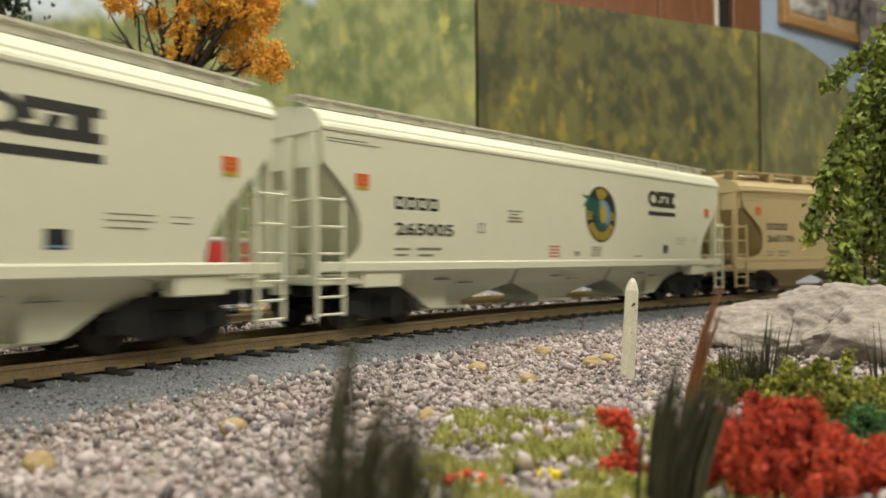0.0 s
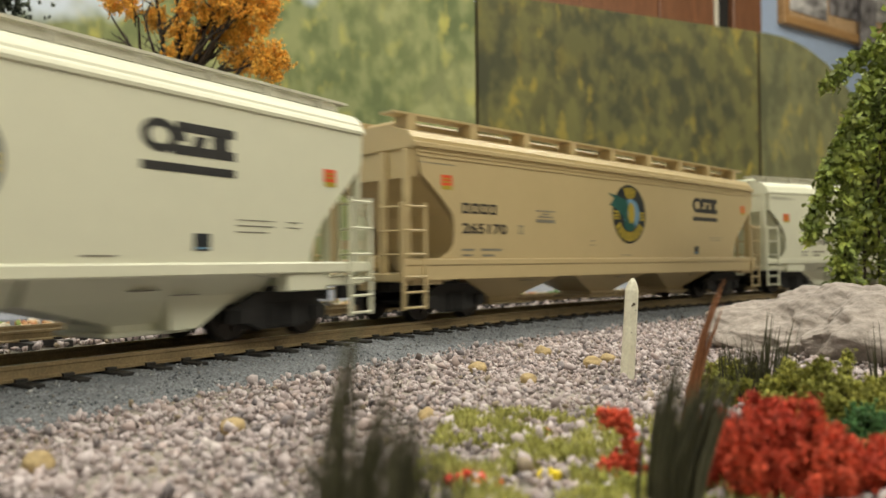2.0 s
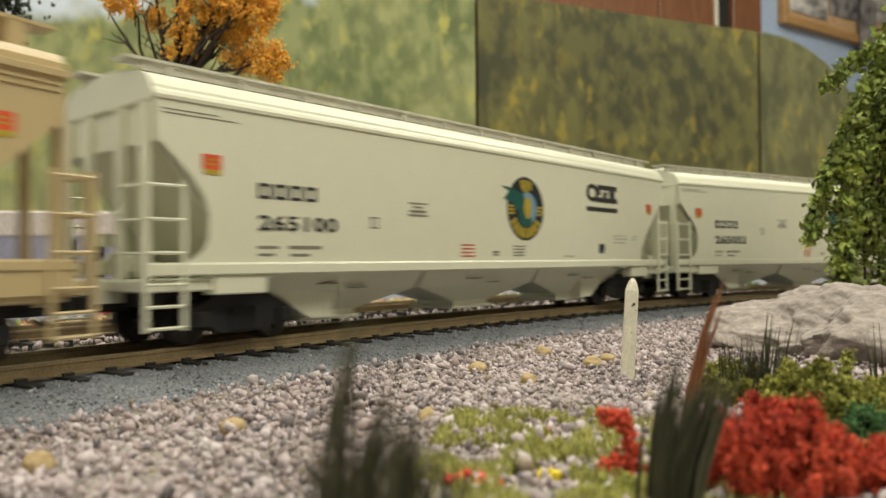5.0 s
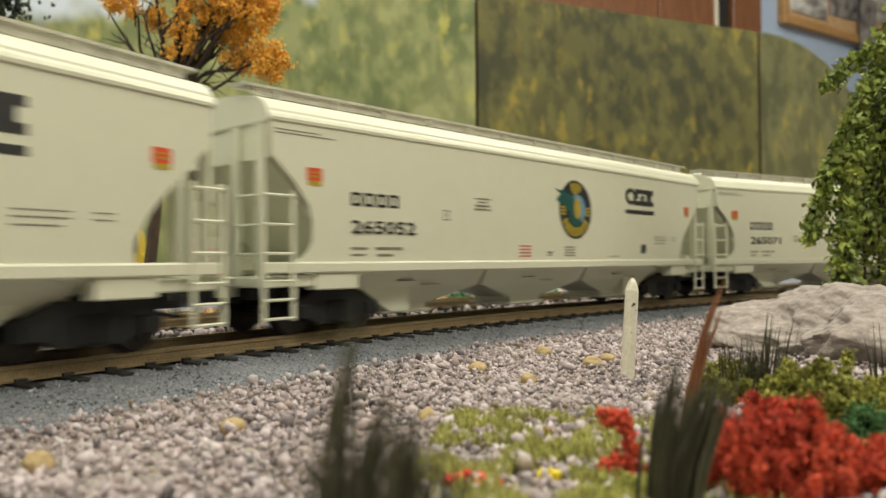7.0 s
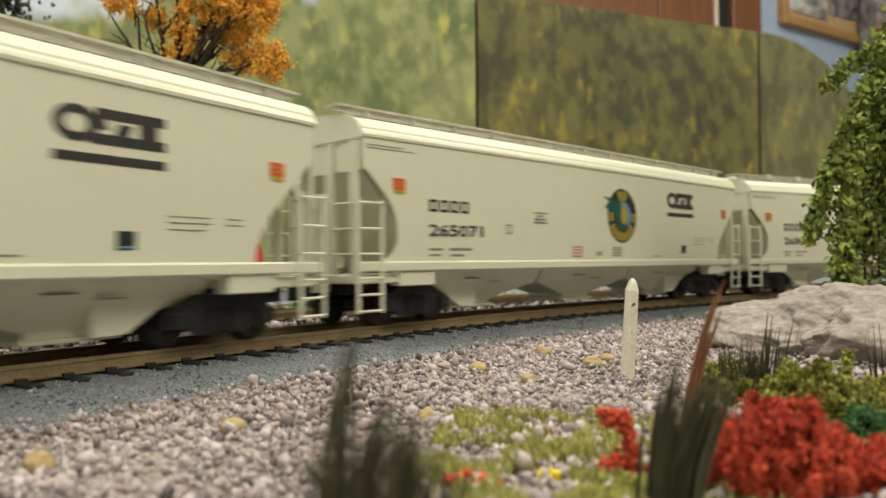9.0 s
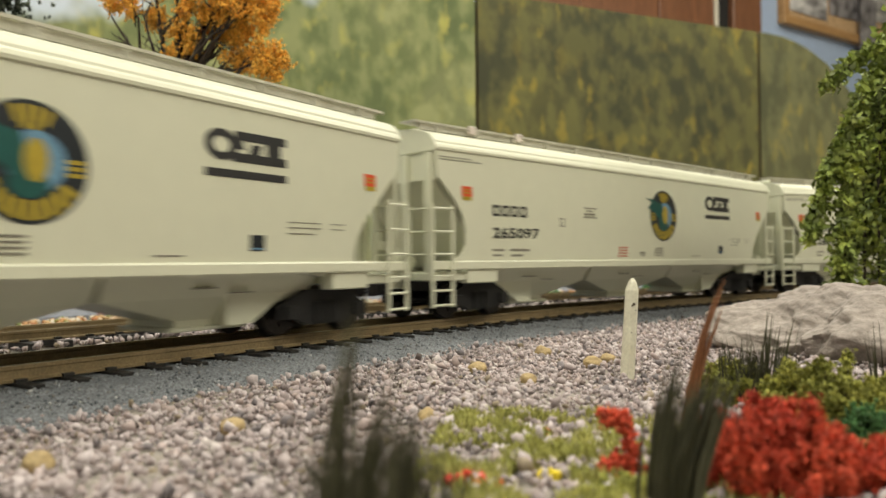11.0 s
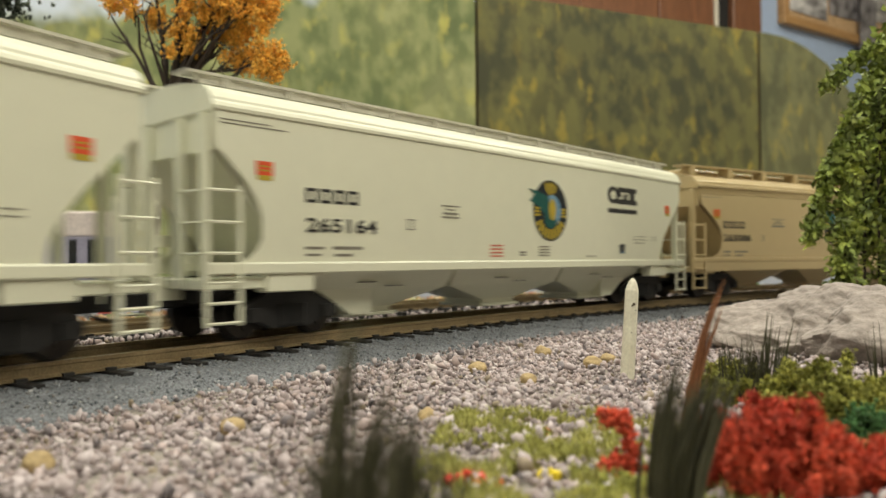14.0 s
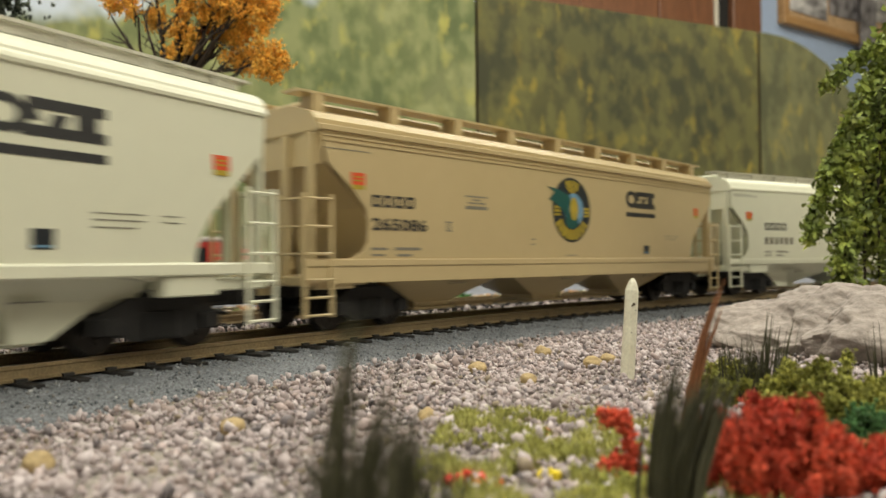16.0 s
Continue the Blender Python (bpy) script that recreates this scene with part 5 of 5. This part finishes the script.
def truck(car, sign):
    """A four-wheel truck: bolster, side frames with journals, two wheel sets."""
    t = new("truck")
    t.parent = car
    t.location = (sign * TRUCK, 0, 0)
    for s in (-1, 1):
        bm = bmesh.new()
        prism(bm, [(a * MM, b * MM) for a, b in ((-13.2, 3.6), (-13.2, 6.2), (-10.8, 7.4), (-6, 9.6), (6, 9.6), (10.8, 7.4), (13.2, 6.2), (13.2, 3.6), (8.6, 3.4), (5.4, 2.0), (-5.4, 2.0), (-8.6, 3.4))], s * 11.8 * MM, s * 13.2 * MM)
        for a in (-10.2, 10.2):
            box(bm, (a - 1.6) * MM, (a + 1.6) * MM, min(s * 13.2, s * 14.2) * MM, max(s * 13.2, s * 14.2) * MM, 3.4 * MM, 6.4 * MM, 0.0002)
        for a in (-2.4, 0, 2.4):
            tube(bm, [(a * MM, s * 13.4 * MM, 2.6 * MM), (a * MM, s * 13.4 * MM, 7.0 * MM)], 0.9 * MM, 6)
        part("side_frame", bm, M_BLACK, t)
    bm = bmesh.new()
    box(bm, -3 * MM, 3 * MM, -11.8 * MM, 11.8 * MM, 4.5 * MM, 10.6 * MM, 0.0003)
    part("bolster", bm, M_BLACK, t)
    for a in (-10.2, 10.2):
        bm = bmesh.new()
        for s in (-1, 1):
            disc(bm, 0, s * 8.7 * MM, 0, 4.8 * MM, 2.0 * MM, "y", 24)
            disc(bm, 0, s * 7.5 * MM, 0, 5.4 * MM, 0.5 * MM, "y", 24)
            for k in range(5):
                a2 = 2 * math.pi * k / 5
                tube(bm, [(2.6 * MM * math.cos(a2), s * 9.5 * MM, 2.6 * MM * math.sin(a2)), (2.6 * MM * math.cos(a2), s * 9.95 * MM, 2.6 * MM * math.sin(a2))], 0.7 * MM, 6)
        tube(bm, [(0, -12 * MM, 0), (0, 12 * MM, 0)], 1.0 * MM, 8)
        w = part("wheel_set", bm, M_WHEEL, t)
        w.location = (a * MM, 0, 4.8 * MM)
    return t


def hopper_bays(car, mat, tan):
    """Three discharge bays under the body with end slope sheets."""
    low = 3.6 if tan else 3.4
    valley = 10.2 if tan else 8.4
    top = 15.0
    for c in (-52, 0, 52):
        bm = bmesh.new()
        half, foot = (22, 6.5) if tan else (25.0, 7.5)
        rings = []
        for z, hu, hy in ((top, 25.9, 14.2), (valley + 0.6, half, 11.2 if tan else 10.4), (low + 1.2, foot, 6.6 if tan else 7.0), (low, foot, 6.6 if tan else 7.0)):
            rings.append([bm.verts.new(((c + a * hu) * MM, b * hy * MM, z * MM)) for a, b in ((-1, -1), (1, -1), (1, 1), (-1, 1))])
        bm.faces.new(rings[0]), bm.faces.new(rings[-1][::-1])
        for p, q in zip(rings, rings[1:]):
            for k in range(4):
                bm.faces.new((p[k], p[(k + 1) % 4], q[(k + 1) % 4], q[k]))
        bay = part("hopper_bay", bm, mat, car)
        bm = bmesh.new()
        box(bm, (c - foot - 1.5) * MM, (c + foot + 1.5) * MM, -8.0 * MM, 8.0 * MM, (low - 0.9) * MM, low * MM, 0.0002)
        part("gate", bm, mat, bay)
        bm = bmesh.new()
        box(bm, (c - 7) * MM, (c - 2) * MM, -12.6 * MM, -11.4 * MM, 10.7 * MM, 10.95 * MM)
        box(bm, (c + 2) * MM, (c + 7) * MM, -12.6 * MM, -11.4 * MM, 9.65 * MM, 9.85 * MM)
        part("small_print", bm, M_GREYINK, bay)
    for s in (-1, 1):
        bm = bmesh.new()
        wedge = ((97.6, 44.0), (97.6, 40.5), (96.4, 38.4), (84.8, 28.0), (78.6, 18.0), (76.5, 13.2), (60, 13.2), (60, 44.0)) if tan else ((99.4, 37.0), (98.4, 37.8), (60, 14.8), (76, 12.4), (80, 14.2))
        prism(bm, [(s * a * MM, b * MM) for a, b in wedge], -16.2 * MM, 16.2 * MM)
        part("slope_sheet", bm, mat, car)
        # black blocks at the frame, added to fill in the shade beside the truck
        bm = bmesh.new()
        box(bm, min(s * 74, s * 99) * MM, max(s * 74, s * 99) * MM, -9.4 * MM, 9.4 * MM, 7.6 * MM, 10.2 * MM, 0.0003)
        box(bm, min(s * 66, s * 92) * MM, max(s * 66, s * 92) * MM, 4 * MM, 5.2 * MM, 5.0 * MM, 7.4 * MM)
        part("underframe_shade", bm, M_BLACK, car)
        if not tan:
            bm = bmesh.new()
            prism(bm, [(s * a * MM, b * MM) for a, b in ((54.0, 13.3), (77.0, 13.3), (60.5, 3.3), (54.0, 3.3))], -10.6 * MM, 10.6 * MM)
            part("slope_sheet", bm, mat, car)


CUT_Z = [15.6, 16.6, 18, 20, 24.5, 28, 32, 37.6, 44.6]


def white_cut(z):
    """Reach of the side sheet towards the plain end and towards the brake end, in mm."""
    return (float(np.interp(z, CUT_Z, [94.5, 93.0, 91.2, 90.1, 90.2, 91.4, 94.4, 100.3, 100.8])),
            float(np.interp(z, CUT_Z, [83.6, 83.6, 83.8, 84.4, 87.0, 90.4, 94.6, 100.2, 100.8])))


def tan_cut(z):
    return (float(np.interp(z, CUT_Z, [91.0, 89.2, 86.2, 84.8, 84.5, 85.4, 89.2, 96.2, 98.2])),
            float(np.interp(z, CUT_Z, [80.5, 79.8, 79.6, 80.0, 82.4, 86.2, 91.0, 97.4, 98.4])))


def hopper_car(number, tan, label):
    mat = M_TAN if tan else M_WHITE
    END = 98.8 if tan else 101.2          # half length of the body
    car = empty("hopper_car", label, "hopper car", "hopper cars of the train")
    for s in (-1, 1):
        bm = bmesh.new()
        body_side(bm, s, tan_cut if tan else white_cut)
        part("side_sheet", bm, mat, car, smooth=True)
        bm = bmesh.new()
        if tan:
            along(bm, [(s * 17.6, 10.9), (s * 18.5, 10.9), (s * 18.5, 14.4), (s * 18.9, 14.8), (s * 18.9, 16.0), (s * 18.0, 16.4), (s * 17.4, 16.0)], -102.0, 100.0)
        else:
            along(bm, [(s * 17.2, 13.3), (s * 18.5, 13.3), (s * 18.75, 13.6), (s * 18.75, 15.3), (s * 18.4, 15.7), (s * 17.2, 15.7)], -102.0, 102.0)
        part("side_sill", bm, mat, car)
        for e in (-1, 1):
            bm = bmesh.new()
            if tan:
                box(bm, min(e * 88, e * 99) * MM, max(e * 88, e * 99) * MM, min(s * 15, s * 17.6) * MM, max(s * 15, s * 17.6) * MM, 9.6 * MM, 14 * MM, 0.0003)
            else:
                box(bm, min(e * 77, e * 89) * MM, max(e * 77, e * 89) * MM, min(s * 14, s * 18.0) * MM, max(s * 14, s * 18.0) * MM, 9.6 * MM, 13.4 * MM, 0.0003)
            part("bolster_plate", bm, mat, car)
    bm = bmesh.new()
    if tan:
        half = [(17.9, 44.4), (18.9, 44.6), (18.9, 45.6), (17.7, 46.0), (17.7, 47.0), (17.0, 47.4), (16.2, 48.6), (8.0, 51.0), (0, 51.2)]
    else:
        half = [(17.6, 44.5), (18.5, 44.8), (18.6, 45.4), (18.2, 46.2), (17.9, 46.6), (17.7, 47.2), (16.9, 48.4), (15.4, 49.4), (12.5, 50.3), (7.0, 51.2), (0, 51.6)]
    outline = half + [(-y, z) for y, z in reversed(half[:-1])]
    along(bm, outline, -END, END)
    part("roof", bm, mat, car)
    if tan:
        for s in (-1, 1):
            for z in (42.4, 43.5):
                bm = bmesh.new()
                along(bm, [(s * (side_y(z) - 0.1), z - 0.3), (s * (side_y(z) + 0.35), z - 0.2), (s * (side_y(z) + 0.35), z + 0.2), (s * (side_y(z) - 0.1), z + 0.3)], -97.5, 97.5)
                part("rib", bm, mat, car)
    # running boards on brackets, hatch trough between them
    wz = 53.6 if tan else 52.6
    for s in (-1, 1):
        bm = bmesh.new()
        y0, y1 = (7.2, 12.6) if tan else (6.4, 12.0)
        box(bm, -(END + 1.5) * MM, (END + 1.5) * MM, min(s * y0, s * y1) * MM, max(s * y0, s * y1) * MM, wz * MM, (wz + 0.55) * MM)
        if not tan:
            box(bm, -(END - 1) * MM, (END - 1) * MM, min(s * 10.6, s * 11.2) * MM, max(s * 10.6, s * 11.2) * MM, (wz - 1.7) * MM, wz * MM)
        board = part("running_board", bm, mat if tan else M_WALKWAY, car)
        for k in range(9 if tan else 13):
            u = -94 + k * (188 / (8 if tan else 12))
            bm = bmesh.new()
            hw = 1.5 if tan else 0.6
            box(bm, (u - hw) * MM, (u + hw) * MM, min(s * (y0 + 0.2), s * (y1 - 0.1)) * MM, max(s * (y0 + 0.2), s * (y1 - 0.1)) * MM, 49.4 * MM, wz * MM)
            part("bracket", bm, mat if tan else M_WALKWAY, board)
    for k in range(4):
        bm = bmesh.new()
        box(bm, (-94 + k * 47.3) * MM, (-94 + k * 47.3 + 46) * MM, (-6.9 if tan else -5.6) * MM, (6.9 if tan else 5.6) * MM, 49.8 * MM, (53.2 if tan else 53.0) * MM, 0.0006)
        part("hatch_cover", bm, mat, car)
    for u in ((-81.3, -61.2) if number == "265097" else ()):
        bm = bmesh.new()
        box(bm, (u - 1.4) * MM, (u + 1.4) * MM, -12.9 * MM, -12.05 * MM, 51.2 * MM, 53.6 * MM, 0.0002)
        part("hatch_tab", bm, M_TRUCKWHITE, car, "white tab clipped to the running board")
    for e in (-1, 1):
        bm = bmesh.new()
        prism(bm, [(a * MM, b * MM) for a, b in ([(-17.5, 37.0), (17.5, 37.0)] + [(y * 0.985, z - 0.3) for y, z in outline])], min(e * (END - 1.6), e * (END - 0.6)) * MM, max(e * (END - 1.6), e * (END - 0.6)) * MM, "x")
        part("end_sheet", bm, mat, car)
        for y in (-15.6, -6.5, 6.5, 15.6):
            bm = bmesh.new()
            box(bm, min(e * (END - 0.5), e * (END + 0.7)) * MM, max(e * (END - 0.5), e * (END + 0.7)) * MM, (y - 1.2) * MM, (y + 1.2) * MM, 12 * MM, 44 * MM, 0.0002)
            part("end_post", bm, mat, car)
        bm = bmesh.new()
        box(bm, min(e * 84, e * 102.5) * MM, max(e * 84, e * 102.5) * MM, -17.1 * MM, 17.1 * MM, 10.4 * MM, 12.6 * MM, 0.0003)
        part("end_platform", bm, mat, car)
        bm = bmesh.new()
        box(bm, min(e * 62, e * 104) * MM, max(e * 62, e * 104) * MM, -3.2 * MM, 3.2 * MM, 8.2 * MM, 12.6 * MM)
        part("centre_sill", bm, mat, car)
        bm = bmesh.new()
        box(bm, min(e * 98, e * 106.5) * MM, max(e * 98, e * 106.5) * MM, -2.6 * MM, 2.6 * MM, 6.6 * MM, 9.8 * MM, 0.0003)
        box(bm, min(e * 106.5, e * 109.6) * MM, max(e * 106.5, e * 109.6) * MM, (-1.9 if e < 0 else -0.2) * MM, (0.2 if e < 0 else 1.9) * MM, 6.4 * MM, 9.8 * MM, 0.0003)
        part("coupler", bm, M_BLACK, car)
        bm = bmesh.new()
        tube(bm, [(e * 102.6 * MM, 9 * MM, 12 * MM), (e * 106.6 * MM, 9.5 * MM, 8 * MM), (e * 108 * MM, 6 * MM, 5.2 * MM), (e * 109.4 * MM, 2 * MM, 4.4 * MM)], 0.5 * MM, 5)
        part("air_hose", bm, M_BLACK, car)
        for s in (-1, 1):
            lo, hi = sorted((e * 95.6, e * 102.8))
            ladder(car, lo, hi, mat, s, 30.4, 3.6, (29.3, 23.3, 17.4, 11.8, 8.0, 4.2))
        # ladder on the end, beside the posts
        bm = bmesh.new()
        for y in (-17.4, -9.6):
            box(bm, min(e * 102.2, e * 102.8) * MM, max(e * 102.2, e * 102.8) * MM, (y - 0.4) * MM, (y + 0.4) * MM, 11 * MM, 30.4 * MM)
        lad = part("end_ladder", bm, mat, car)
        for z in (17.4, 23.3, 29.3):
            bm = bmesh.new()
            tube(bm, [(e * 102.8 * MM, -17.4 * MM, z * MM), (e * 102.8 * MM, -9.6 * MM, z * MM)], 0.3 * MM, 5)
            part("rung", bm, mat, lad)
    hopper_bays(car, mat, tan)
    bm = bmesh.new()
    tube(bm, [(-99.6 * MM, 6 * MM, 19 * MM), (-99.6 * MM, 6 * MM, 21.4 * MM)], 3.0 * MM, 10)
    tube(bm, [(-98 * MM, 2 * MM, 15 * MM), (-92 * MM, 2 * MM, 15 * MM)], 2.4 * MM, 10)
    part("brake_gear", bm, mat, car)
    lettering(car, number, tan)
    truck(car, -1), truck(car, 1)
    return car


CARS = [("", False), ("265005", False), ("265170", True), ("265100", False), ("265052", False), ("265071", False), ("265097", False), ("265164", False), ("265086", True), ("", False)]
train = []
for number, tan in CARS:
    train.append(hopper_car(number, tan, "tan covered hopper car with raised roof walk and emblem" if tan else "cream white covered hopper car with emblem and lettering"))

# ---- what moves ----
SPEED = 0.09647
SLACK = [-1.5, -1.9, 0.0, -1.1, -1.6, -0.8, -0.5, -0.1, -2.1, -1.0]   # play in each coupling, mm


def chord(s):
    a, b = rail_point(s - TRUCK), rail_point(s + TRUCK)
    h = math.atan2(b[1] - a[1], b[0] - a[0])
    return (a[0] + b[0]) / 2, (a[1] + b[1]) / 2, h


def motions():
    """The train rolls from the far right to the left at an even speed; trucks follow the curve and wheels turn."""
    for k, car in enumerate(train):
        def where(t):
            return PITCH * (k - 7) - SPEED * (t - 14) - 0.004 + SLACK[k] * MM
        rows = []
        for i in range(65):
            t = i * 0.25
            x, y, h = chord(where(t))
            rows.append((t, pose(x, y, 0.0003, 0, 0, math.degrees(h))))
        walk(car, rows)
        for tr in [c for c in car.children if c.name.startswith("truck")]:
            side = TRUCK if tr.location.x > 0 else -TRUCK
            turn = []
            for i in range(33):
                t = i * 0.5
                s = where(t)
                turn.append((t, pose(side, 0, 0, 0, 0, math.degrees(rail_point(s + side)[2] - chord(s)[2]))))
            walk(tr, turn)
            for w in [c for c in tr.children if c.name.startswith("wheel_set")]:
                spot = w.location.copy()
                spin = []
                for i in range(241):
                    t = i / 15
                    spin.append((t, Matrix.Translation(spot) @ Matrix.Rotation(-SPEED * t / 0.0048, 4, "Y")))
                walk(w, spin)


motions()
